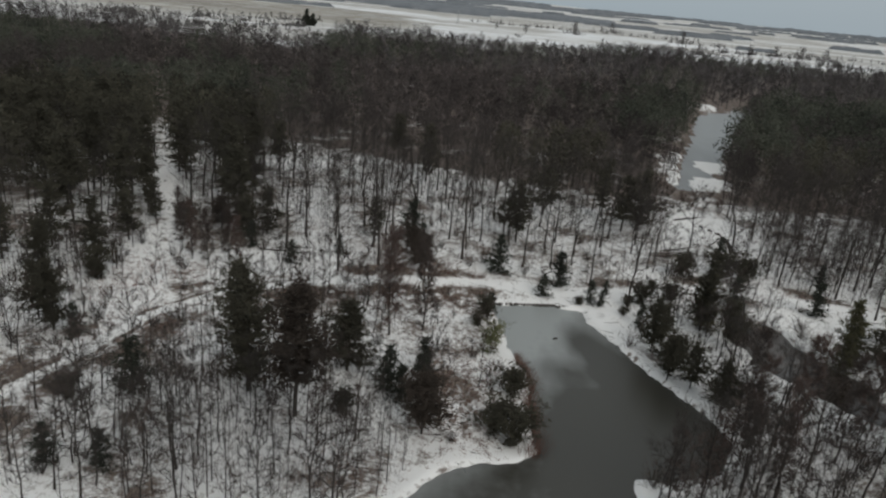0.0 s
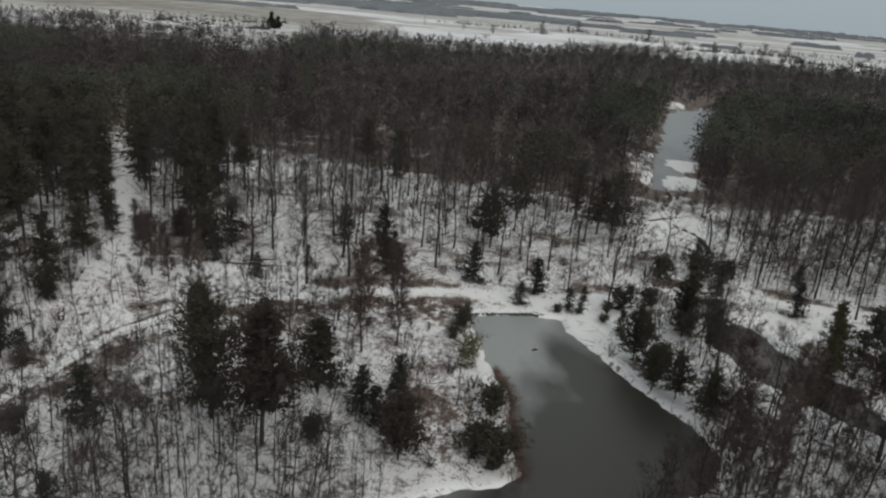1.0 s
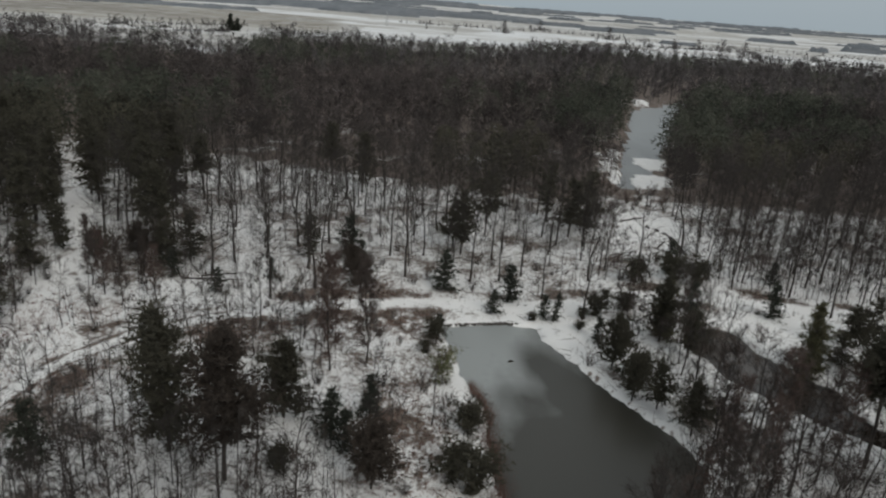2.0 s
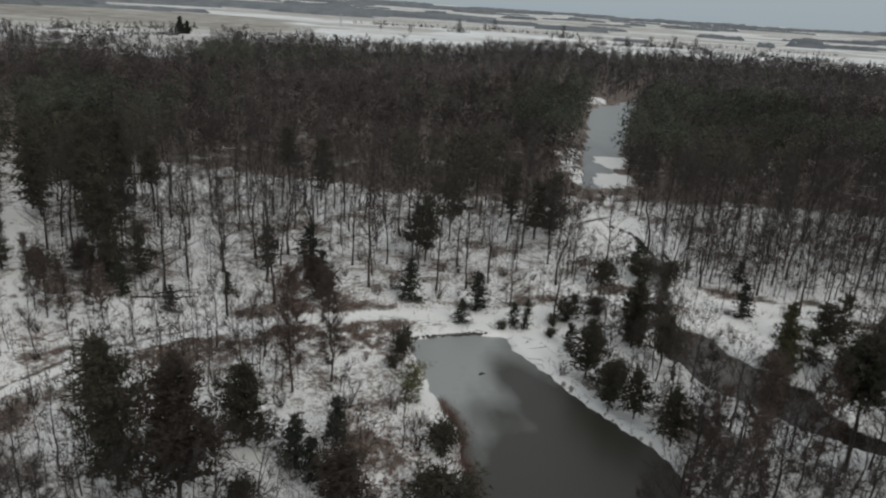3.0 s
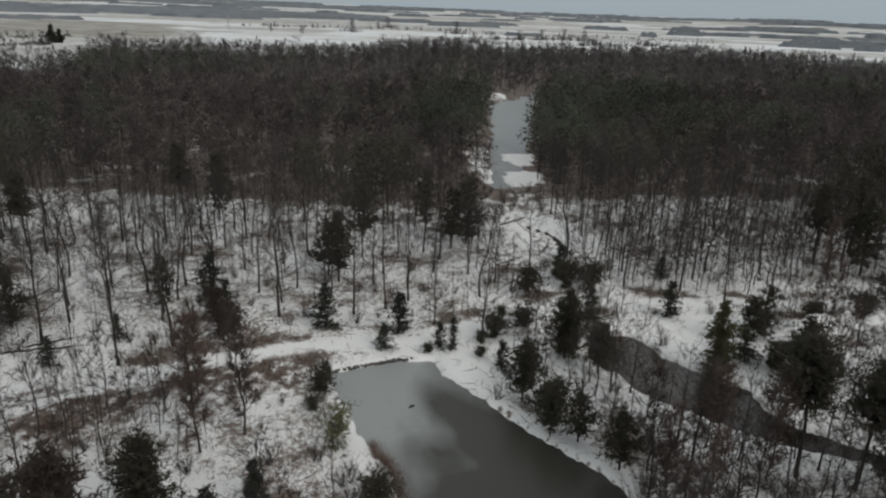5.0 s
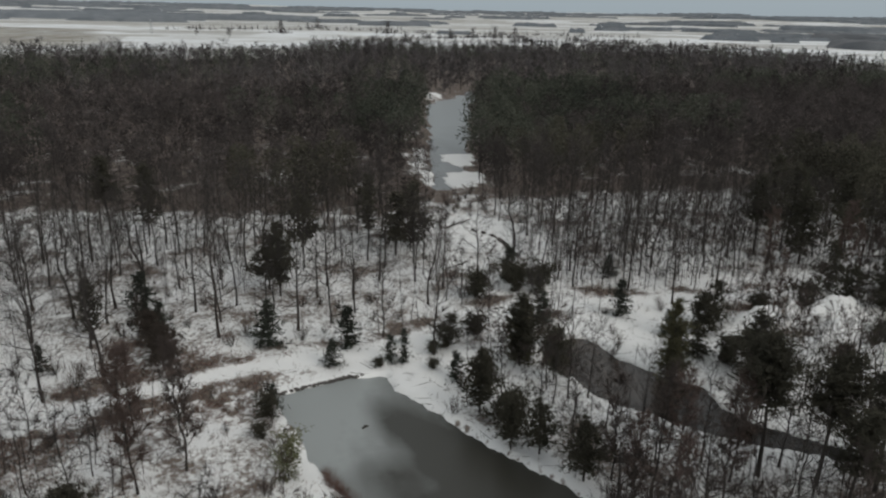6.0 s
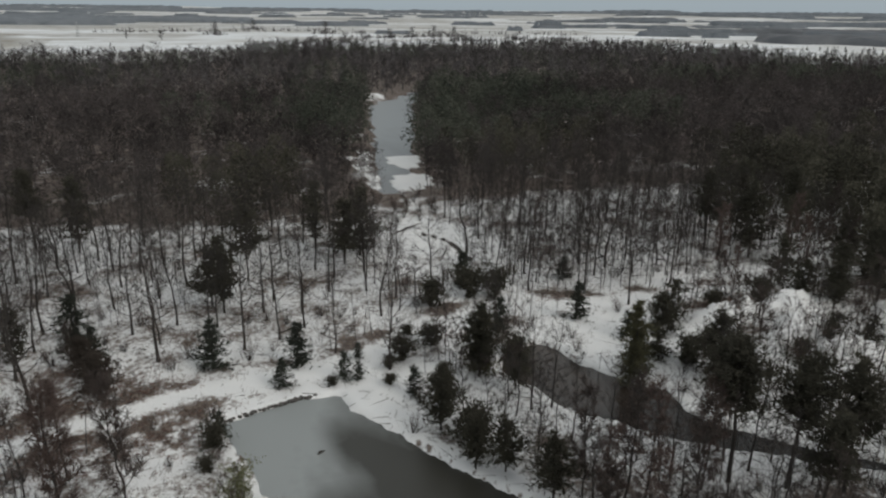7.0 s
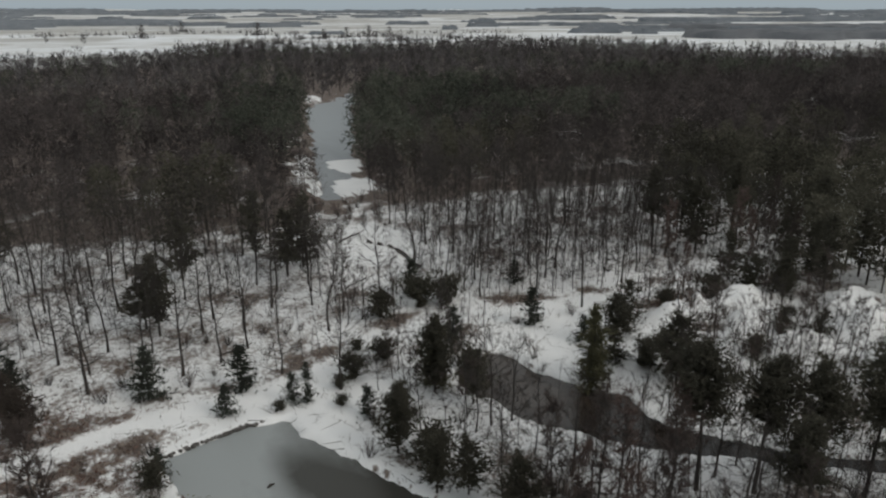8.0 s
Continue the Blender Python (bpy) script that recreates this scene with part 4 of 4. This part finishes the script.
thicket_models = [light_tree(940 + i, 10 + i, 1.6 + 0.2 * i, 0.2, 16, 190, 1.0, 0.04, 0.075) for i in range(3)]
stuff("thicket", stand_in(thicket_models, np.array(thicket), 78, (0.5, 1.0)), TWIG, "slim young leafless trees along the clearing", "thicket")
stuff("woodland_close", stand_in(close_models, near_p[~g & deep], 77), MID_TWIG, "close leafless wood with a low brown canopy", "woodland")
stuff("woodland_near", stand_in(mid_models, near_p[~g & ~deep], 71), TWIG, "leafless wood of close dark trunks and brown twigs", "woodland")
mid_green = [light_conifer(930 + i, 12.5 + i, 6.2, 0.2, 430, 0.95) for i in range(4)]
stuff("evergreens_near", stand_in(mid_green, near_p[g], 72), NEEDLE, "dark evergreens among the leafless wood", "woodland")

mid_p = wood_spots(62, 0, 196, 350, 6.6, view_span)
g = greens(mid_p, 2)
far_models = [light_tree(950 + i, 11.5 + i % 4 * 1.5, 4.2, 0.14, 16, 205, 1.4, 0.24, 0.12) for i in range(6)]
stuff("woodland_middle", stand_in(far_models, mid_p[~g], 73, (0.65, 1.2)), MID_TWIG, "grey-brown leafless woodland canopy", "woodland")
far_green = [light_conifer(970 + i, 12.5 + i, 7.4, 0.15, 220, 1.3) for i in range(4)]
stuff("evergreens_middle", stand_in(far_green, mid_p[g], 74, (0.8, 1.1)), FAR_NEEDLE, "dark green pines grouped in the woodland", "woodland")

far_p = wood_spots(63, 0, 350, 920, 9.2, view_span)
g = greens(far_p, 3)
rim = (far_p[:, 0] > 330) & (past_wood(far_p[:, 0], far_p[:, 1]) > -30)
dist_models = [light_tree(990 + i, 11 + i % 3 * 1.6, 5.0, 0.08, 9, 120, 1.6, 0.33, 0.2) for i in range(6)]
brink = past_wood(far_p[:, 0], far_p[:, 1]) > -55
stuff("woodland_far", stand_in(dist_models, far_p[~g & ~rim & ~brink], 75, (0.65, 1.2)), FAR_HAZED_TWIG, "distant grey-brown leafless woodland", "woodland")
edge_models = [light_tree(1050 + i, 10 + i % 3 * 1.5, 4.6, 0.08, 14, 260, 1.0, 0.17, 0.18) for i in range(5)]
stuff("woodland_edge", stand_in(edge_models, far_p[(~g | (far_p[:, 0] > -60)) & ~rim & brink], 80, (0.7, 1.15)), FAR_HAZED_TWIG, "round-headed leafless trees along the wood's far edge", "woodland")
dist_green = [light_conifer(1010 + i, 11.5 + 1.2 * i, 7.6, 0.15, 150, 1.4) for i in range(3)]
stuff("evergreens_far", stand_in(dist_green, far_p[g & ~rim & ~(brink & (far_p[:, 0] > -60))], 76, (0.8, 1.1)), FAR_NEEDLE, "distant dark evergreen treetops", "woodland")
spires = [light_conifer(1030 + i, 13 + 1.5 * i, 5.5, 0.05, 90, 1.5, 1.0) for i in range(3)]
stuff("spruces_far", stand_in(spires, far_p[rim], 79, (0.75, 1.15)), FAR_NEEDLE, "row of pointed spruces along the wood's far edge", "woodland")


# ---- undergrowth ----


def low_growth(seed, n, box, blades, tall, lean, width, keep=None, rim=0.35):
    """Stems or fronds in tufts on the ground."""
    rng = np.random.RandomState(seed)
    x, y = rng.uniform(box[0], box[1], n), rng.uniform(box[2], box[3], n)
    ok = (signed(x, y, POND) > rim) & (signed(x, y, RIVER_BANK) > rim) & (to_line(x, y, PATH_LINE) > 1.0) & (bumps(x, y) < 1.2)
    if keep is not None:
        ok &= rng.uniform(0, 1, n) < keep(x, y)
    x, y = x[ok], y[ok]
    base = np.repeat(np.stack([x, y, height(x, y) - 0.05], 1), blades, 0)
    m = len(base)
    base[:, :2] += rng.normal(0, 0.18, (m, 2))
    a = rng.uniform(0, 6.28, m)
    d = unit(a, rng.uniform(*lean, m))
    s = Soup()
    s.blades(base, base + d * rng.uniform(*tall, (m, 1)), rng.uniform(*width, m), rng)
    return s.arrays()


def litter_share(x, y):
    return np.clip(0.10 + 1.2 * cover(x, y)[0] + 0.25 * rolling(x, y, 0.1, 0.5), 0.05, 1)


def bracken_share(x, y):
    s = np.zeros(np.shape(x))
    for mx, my, a, b in BRACKEN_SPOTS:
        s = np.maximum(s, np.exp(-((x - mx) / a / 1.4) ** 2 - ((y - my) / b / 1.5) ** 2))
    return 0.5 * s * np.clip(0.5 + 0.4 * rolling(x, y, 0.4, 2.0), 0, 1)


stuff("dry_stems", low_growth(81, 90000, (-62, 105, 42, 150), 3, (0.25, 1.0), (0.6, 1.5), (0.03, 0.07), litter_share), STEM, "dry brown grass and weed stems above the snow", "grass")
stuff("bracken", low_growth(82, 300000, (-52, 90, 50, 115), 3, (0.2, 0.55), (0.1, 1.0), (0.05, 0.13), bracken_share), BRACKEN, "flattened red-brown bracken and reed in patches", "bracken")
stuff("fallen_branches", low_growth(83, 11000, (-62, 112, 42, 160), 1, (0.6, 3.2), (-0.01, 0.12), (0.06, 0.13)), BARK, "dark fallen branches lying on the snow", "branch")


def shore_share(x, y):
    return np.exp(-((signed(x, y, POND) + 0.5) / 0.7) ** 2)


stuff("reeds", low_growth(84, 7000, (7.4, 12, 59, 80), 2, (0.9, 1.7), (1.0, 1.5), (0.03, 0.06), shore_share, -1.8), BRACKEN, "thin red-brown reeds standing in the pond's edge", "reeds")


def sapling(seed, tall):
    rng = np.random.RandomState(seed)
    s = Soup()
    top = np.array([rng.normal(0, 0.35), rng.normal(0, 0.35), tall])
    s.tube(np.stack([[0, 0, -0.1], top]), [0.045, 0.012], 3)
    n = 14
    o = top * rng.uniform(0.25, 1, (n, 1))
    d = unit(rng.uniform(0, 6.28, n), rng.uniform(0.4, 1.2, n))
    s.blades(o, o + d * rng.uniform(0.5, 1.3, (n, 1)), rng.uniform(0.03, 0.05, n), rng)
    return s.arrays()


poles = np.array(scatter(91, 300, 50, 112, 106, 152) + scatter(92, 140, -58, 50, 104, 150) + scatter(93, 260, 28, 100, 44, 80) + scatter(94, 240, -60, -8, 42, 96))
stuff("saplings", stand_in([sapling(1100 + i, 4 + i * 0.8) for i in range(5)], poles, 95, (0.6, 1.3)), BARK, "thin leafless saplings standing close in the snow", "sapling")

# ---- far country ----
# blue-grey base colours: the haze of distance is put into both materials
HAZED_DISTANT = twig_material("distant_woods", (0.105, 0.122, 0.14), (0.29, 0.308, 0.327), 0.16, calm=True)
HAZED_BEYOND = twig_material("woods_beyond", (0.085, 0.092, 0.102), (0.245, 0.25, 0.262), 0.2, calm=True)
rng = np.random.RandomState(14)


def belt(cx, cy, rx, ry, gap, turn=0.0):
    """Places of trees filling an oval of far woodland."""
    n = int(3.14 * rx * ry / gap ** 2)
    a, r = rng.uniform(0, 6.28, n), np.sqrt(rng.uniform(0, 1, n)) * (1 + 0.12 * rng.normal(size=n))
    u, v = np.cos(a) * r * rx, np.sin(a) * r * ry
    return np.stack([cx + u * math.cos(turn) - v * math.sin(turn), cy + u * math.sin(turn) + v * math.cos(turn)], 1)


def canopy(soup, cx, cy, rx, ry, tall, turn):
    """A far wood: one low uneven canopy that falls to the ground all round."""
    nu, nv = min(110, max(10, int(rx / 9))), 6 if ry < 60 else 26
    u, v = np.meshgrid(np.linspace(-1, 1, nu), np.linspace(-1, 1, nv), indexing="ij")
    edge = np.sqrt(np.clip(1 - u ** 2, 0, 1)) * (0.75 + 0.25 * np.sin(u * 9 + cx))
    x0, y0 = u * rx, v * ry * edge
    x = cx + x0 * math.cos(turn) - y0 * math.sin(turn)
    y = cy + x0 * math.sin(turn) + y0 * math.cos(turn)
    rim = (np.abs(v) > 0.99) | (np.abs(u) > 0.99)
    z = height(x, y) + np.where(rim, -1.0, tall * rng.uniform(0.55, 1.2, x.shape))
    k = (np.arange(nu - 1)[:, None] * nv + np.arange(nv - 1)[None]).ravel()
    soup.add(np.stack([x, y, z], -1), np.concatenate([np.stack([k, k + nv, k + nv + 1], 1), np.stack([k, k + nv + 1, k + 1], 1)]))


far_wood = Soup()
for cx, cy, rx, ry, turn in ((-560, 2450, 950, 330, 0.05), (-900, 1900, 500, 160, 0.3)):
    canopy(far_wood, cx, cy, rx, ry, 11, turn)
for k in range(190):
    az, r = rng.uniform(-0.8, 1.25), rng.uniform(1350, 4600)
    if abs(az - 0.1) < 0.16 and r < 1900:
        continue
    wide, thin = (0.7, 0.28) if 0.05 < az < 0.8 else (1.0, 1.0)
    canopy(far_wood, r * math.sin(az), r * math.cos(az), rng.uniform(40, 260) * wide * r / 3000, rng.uniform(5, 18) * thin * r / 3000, rng.uniform(5, 11), rng.normal(0, 0.15) - az * 0.8)
for k in range(15):
    az, r = -0.85 + 2.1 * (k + 0.5) / 15, rng.uniform(2300, 4500)
    if 0.1 < az < 0.75:
        continue
    canopy(far_wood, r * math.sin(az), r * math.cos(az), rng.uniform(250, 700), rng.uniform(30, 100), rng.uniform(9, 15), rng.normal(0, 0.12) - az * 0.9)
for k in range(30):
    az, r = -0.95 + 2.4 * k / 30, 4250 + 180 * math.sin(k * 2.3)
    canopy(far_wood, r * math.sin(az), r * math.cos(az), 260, 34 + 16 * math.sin(k * 1.7), 12, -az)
hazed_wood = Soup()
for cx, cy, rx, ry, turn in ((1090, 800, 210, 130, -0.6), (1520, 1120, 320, 170, -0.6)):
    canopy(hazed_wood, cx, cy, rx, ry, 11, turn)
v, t = hazed_wood.arrays()
tagged(new("woods_beyond", mesh_of("woods_beyond", v, t, HAZED_BEYOND)), "haze-tinted blue-grey woods beyond the fields", "woodland", kind="stuff")
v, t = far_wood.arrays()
tagged(new("distant_woods", mesh_of("distant_woods", v, t, HAZED_DISTANT)), "distant haze-tinted woods along the horizon", "woodland", kind="stuff")
hedges = []
for (ax, ay), (bx, by) in (((-30, 700), (330, 820)), ((300, 1090), (520, 1170)), ((330, 950), (600, 1010)), ((-420, 640), (-215, 700)), ((-300, 690), (-205, 860)), ((-235, 640), (-185, 716)), ((-260, 610), (-170, 640)), ((380, 1350), (800, 1250)), ((-60, 1400), (400, 1500)), ((120, 900), (260, 960)), ((500, 900), (700, 800))):
    n = int(math.hypot(bx - ax, by - ay) / 4)
    t = rng.uniform(0, 1, n)[:, None]
    hedges.append(np.array([[ax, ay]]) * (1 - t) + np.array([[bx, by]]) * t + rng.normal(0, 2.5, (n, 2)))
for cx, cy, r in ((130, 1270, 17), (323, 1315, 20), (243, 1606, 20), (330, 1095, 12), (373, 1114, 14), (421, 1144, 15), (473, 1176, 15), (503, 1161, 14), (450, 1010, 16), (560, 1050, 18), (600, 980, 20), (258, 958, 9), (159, 793, 10), (520, 870, 14), (-330, 640, 18), (-190, 700, 12), (-290, 720, 14)):
    n = int(r * r / 11) + 5
    hedges.append(np.array([[cx, cy]]) + rng.normal(0, r * 0.5, (n, 2)))
hedges = np.concatenate(hedges)
hedges = hedges[past_wood(hedges[:, 0], hedges[:, 1]) > 12]
stuff("hedgerows", stand_in([light_tree(1220 + i, 7 + i, 3.4, 0.06, 6, 52, 1.5, 0.75, 0.2, 3) for i in range(3)], hedges, 97, (0.4, 1.0)), FAR_HAZED_TWIG, "leafless hedgerows between snowy fields", "hedge")


# ---- farm, pylon and field trees ----
ROOF_SNOW = twig_material("roof_snow", (0.66, 0.67, 0.69), (0.82, 0.82, 0.82), 0.3, 0.8)
WALL = twig_material("farm_wall", (0.20, 0.18, 0.16), (0.34, 0.30, 0.27), 0.5)
STEEL = twig_material("galvanised_steel", (0.30, 0.31, 0.32), (0.45, 0.46, 0.47), 1.0, 0.5)
GLASS = twig_material("dark_window_glass", (0.02, 0.022, 0.025), (0.04, 0.043, 0.05), 1.0, 0.1)


def box(bm, x0, x1, y0, y1, z0, z1):
    v = [bm.verts.new((x, y, z)) for z in (z0, z1) for x, y in ((x0, y0), (x1, y0), (x1, y1), (x0, y1))]
    for f in ((3, 2, 1, 0), (4, 5, 6, 7), (0, 1, 5, 4), (1, 2, 6, 5), (2, 3, 7, 6), (3, 0, 4, 7)):
        bm.faces.new([v[k] for k in f])


def bm_part(name, bm, mat, parent, label=""):
    me = bpy.data.meshes.new(name)
    bm.to_mesh(me)
    bm.free()
    me.materials.append(mat)
    return part(name, me, parent, label)


def farm_building(name, x, y, turn, long, deep, eaves, ridge, windows, label):
    top = new(name)
    tagged(top, label, "building")
    top.matrix_basis = pose(x, y, float(height(np.array(float(x)), np.array(float(y)))) - 0.1, 0, 0, turn)
    bm = bmesh.new()
    box(bm, -long / 2, long / 2, -deep / 2, deep / 2, 0, eaves)
    a = [bm.verts.new((sx * long / 2, sy, z)) for sx in (-1, 1) for sy, z in ((-deep / 2, eaves), (deep / 2, eaves), (0, ridge))]
    bm.faces.new(a[0:3])
    bm.faces.new(a[5:2:-1])
    bm_part("wall", bm, WALL, top)
    bm = bmesh.new()
    o = 0.5
    for s in (-1, 1):
        q = [(-long / 2 - o, s * (deep / 2 + o), eaves - 0.25), (long / 2 + o, s * (deep / 2 + o), eaves - 0.25), (long / 2 + o, 0, ridge + 0.05), (-long / 2 - o, 0, ridge + 0.05)]
        lo, hi = [bm.verts.new(c) for c in q], [bm.verts.new((c[0], c[1], c[2] + 0.3)) for c in q]
        bm.faces.new(lo)
        bm.faces.new(hi[::-1])
        for k in range(4):
            bm.faces.new((lo[k], hi[k], hi[(k + 1) % 4], lo[(k + 1) % 4]))
    bmesh.ops.recalc_face_normals(bm, faces=bm.faces[:])
    bm_part("roof", bm, ROOF_SNOW, top, "snow-covered pitched roof")
    for k in range(windows):
        bm = bmesh.new()
        u = -long / 2 + long * (k + 0.5) / windows
        box(bm, u - 0.6, u + 0.6, -deep / 2 - 0.06, -deep / 2 + 0.02, eaves * 0.4, eaves * 0.8)
        bm_part("window", bm, GLASS, top)
    return top


farm_building("barn", -560, 2380, 6, 70, 18, 5, 9, 8, "far white-roofed farm shed in the open fields")
farm_building("barn", -470, 2420, 6, 60, 18, 5, 9, 8, "far white-roofed farm shed in the open fields")


def pylon(x, y, tall):
    top = new("electricity_pylon")
    tagged(top, "grey steel lattice pylon in a snowy field", "pylon")
    top.matrix_basis = pose(x, y, float(height(np.array(float(x)), np.array(float(y)))) - 0.1, 0, 0, 20)
    legs, brace = [], Soup()
    for sx, sy in ((-1, -1), (1, -1), (1, 1), (-1, 1)):
        s = Soup()
        s.tube(np.array([[sx * 1.9, sy * 1.9, 0], [sx * 0.7, sy * 0.7, tall * 0.7], [sx * 0.25, sy * 0.25, tall]]), [0.16, 0.13, 0.1], 4)
        part("leg", s.mesh("leg", STEEL), top)
    for k in range(9):
        za, zb = tall * k / 10, tall * (k + 1) / 10
        wa, wb = np.interp([za, zb], [0, tall * 0.7, tall], [1.9, 0.7, 0.25])
        for sx, sy, tx, ty in ((-1, -1, 1, -1), (1, -1, 1, 1), (1, 1, -1, 1), (-1, 1, -1, -1)):
            brace.tube(np.array([[sx * wa, sy * wa, za], [tx * wb, ty * wb, zb]]), [0.07, 0.07], 3)
    part("bracing", brace.mesh("bracing", STEEL), top)
    for z, w in ((0.72, 4.5), (0.84, 3.6), (0.95, 2.6)):
        s = Soup()
        s.tube(np.array([[-w, 0, tall * z], [0, 0, tall * z + 0.7], [w, 0, tall * z]]), [0.08, 0.2, 0.08], 4)
        part("cross_arm", s.mesh("cross_arm", STEEL), top)


pylon(-64, 1185, 21)
field_kind = Kind(lambda i: tree_thing("field_tree", bare_tree(1300 + i, 13, 5.0, 0.35, 0.15, 22, 6, 9, 0.01, 0.38), BARK, FAR_HAZED_TWIG, "round-headed leafless tree alone in a snowy field", "tree", "trees in the fields"))
for x, y, s in ((130, 1262, 1.3), (323, 1315, 1.35), (-2, 1144, 0.6), (41, 1084, 0.75), (321, 1091, 0.8), (258, 958, 0.9), (159, 793, 0.8), (421, 1144, 1.0), (473, 1176, 1.1), (503, 1161, 1.0), (4, 1350, 0.6), (243, 1606, 1.2), (373, 1114, 0.9), (200, 1450, 0.8)):
    field_kind.put(0, at_place(x, y, s))
field_spruce = Kind(lambda i: tree_thing("spruce_tree", conifer(1350, 15, 8, 0.03, "spruce", 0.5, 0.01, 1.8), BARK, SPRUCE, "tall dark spruce beside the farm", "tree", "spruces by the farm"))
for x, y, s in ((-193, 744, 1.05), (-187.5, 748, 0.8)):
    field_spruce.put(0, at_place(x, y, s))

# ---- small things near the pond ----
stones = new("stone_edging")
tagged(stones, "row of dark wet stones along the pond bank", "edging")
stones.matrix_basis = pose(0, 0, 0)
srng = np.random.RandomState(77)
bm = bmesh.new()
bmesh.ops.create_icosphere(bm, subdivisions=1, radius=0.3)
for v in bm.verts:
    v.co *= 0.8 + 0.4 * srng.uniform()
stone_mesh = bpy.data.meshes.new("stone")
bm.to_mesh(stone_mesh)
bm.free()
stone_mesh.materials.append(STONE)
edge = [(4.6, 95.55), (8, 96.35), (13.5, 97.4), (16.4, 97.2)]
for k in range(38):
    u = k / 37 * 12.2 + srng.uniform(-0.1, 0.1)
    seg = np.cumsum([0] + [math.hypot(b[0] - a[0], b[1] - a[1]) for a, b in zip(edge, edge[1:])])
    x, y = np.interp(u, seg, [p[0] for p in edge]), np.interp(u, seg, [p[1] for p in edge])
    st = part("stone", stone_mesh, stones)
    st.matrix_basis = pose(x, y + srng.uniform(-0.1, 0.15), 0.14, srng.uniform(0, 360), srng.uniform(0, 360), srng.uniform(0, 360)) @ Matrix.Diagonal((*srng.uniform(0.6, 1.15, 3), 1))


def log(x, y, turn, long, thick, label, up=0.0):
    s, r = Soup(), np.random.RandomState(int(long * 100))
    k = np.linspace(0, 1, 7)[:, None]
    pts = np.array([[0, 0, 0]]) + k * np.array([[long, 0, up]]) + r.normal(0, 0.02 * long, (7, 3)) * np.array([0, 1, 0.3])
    s.tube(pts, thick * (1 - 0.7 * k[:, 0]), 6)
    b = Soup()
    for q in r.uniform(0.35, 0.95, 7):
        o = pts[0] + (pts[-1] - pts[0]) * q
        b.tube(np.stack([o, o + np.array([r.uniform(0.3, 1.2), r.uniform(-1.2, 1.2), r.uniform(0.1, 0.7)])]), [thick * 0.3, 0.01], 3)
    top = new("fallen_log")
    tagged(top, label, "log", "fallen trunks")
    part("trunk", s.mesh("trunk", BARK, True), top)
    part("branches", b.mesh("branches", BARK), top)
    top.matrix_basis = pose(x, y, float(height(np.array(float(x)), np.array(float(y)))) + thick * 0.6, 0, 0, turn)


log(-33.5, 105.2, 5, 9, 0.2, "long dark fallen trunk lying at the wood's edge")
log(-31, 106.4, 24, 6.5, 0.14, "dark fallen trunk with broken branches in snow")
log(43.4, 151, 33, 9, 0.22, "fallen trunk lying across the creek")
log(46.5, 134.5, 60, 8, 0.16, "dark fallen branchy trunk beside the creek")
log(60.5, 86.2, 15, 7, 0.15, "dark fallen trunk half buried in snow")
log(60, 80.5, 20, 8, 0.16, "dark fallen trunk beside the river bank")
log(14, 114, 20, 5, 0.13, "thin fallen trunk on the wood's floor")
log(-14, 128, -15, 6, 0.15, "fallen trunk among standing trees")
log(36, 128, 30, 6, 0.15, "fallen trunk among standing trees")

lump = new("driftwood")
tagged(lump, "small dark lump of wood frozen into the ice", "wood")
s = Soup()
s.tube(np.array([[-0.4, 0, 0.02], [0, 0.05, 0.12], [0.42, -0.03, 0.05]]), [0.07, 0.15, 0.05], 6)
part("body", s.mesh("body", BARK, True), lump)
lump.matrix_basis = pose(13.1, 86.5, 0.0, 0, 0, 25)
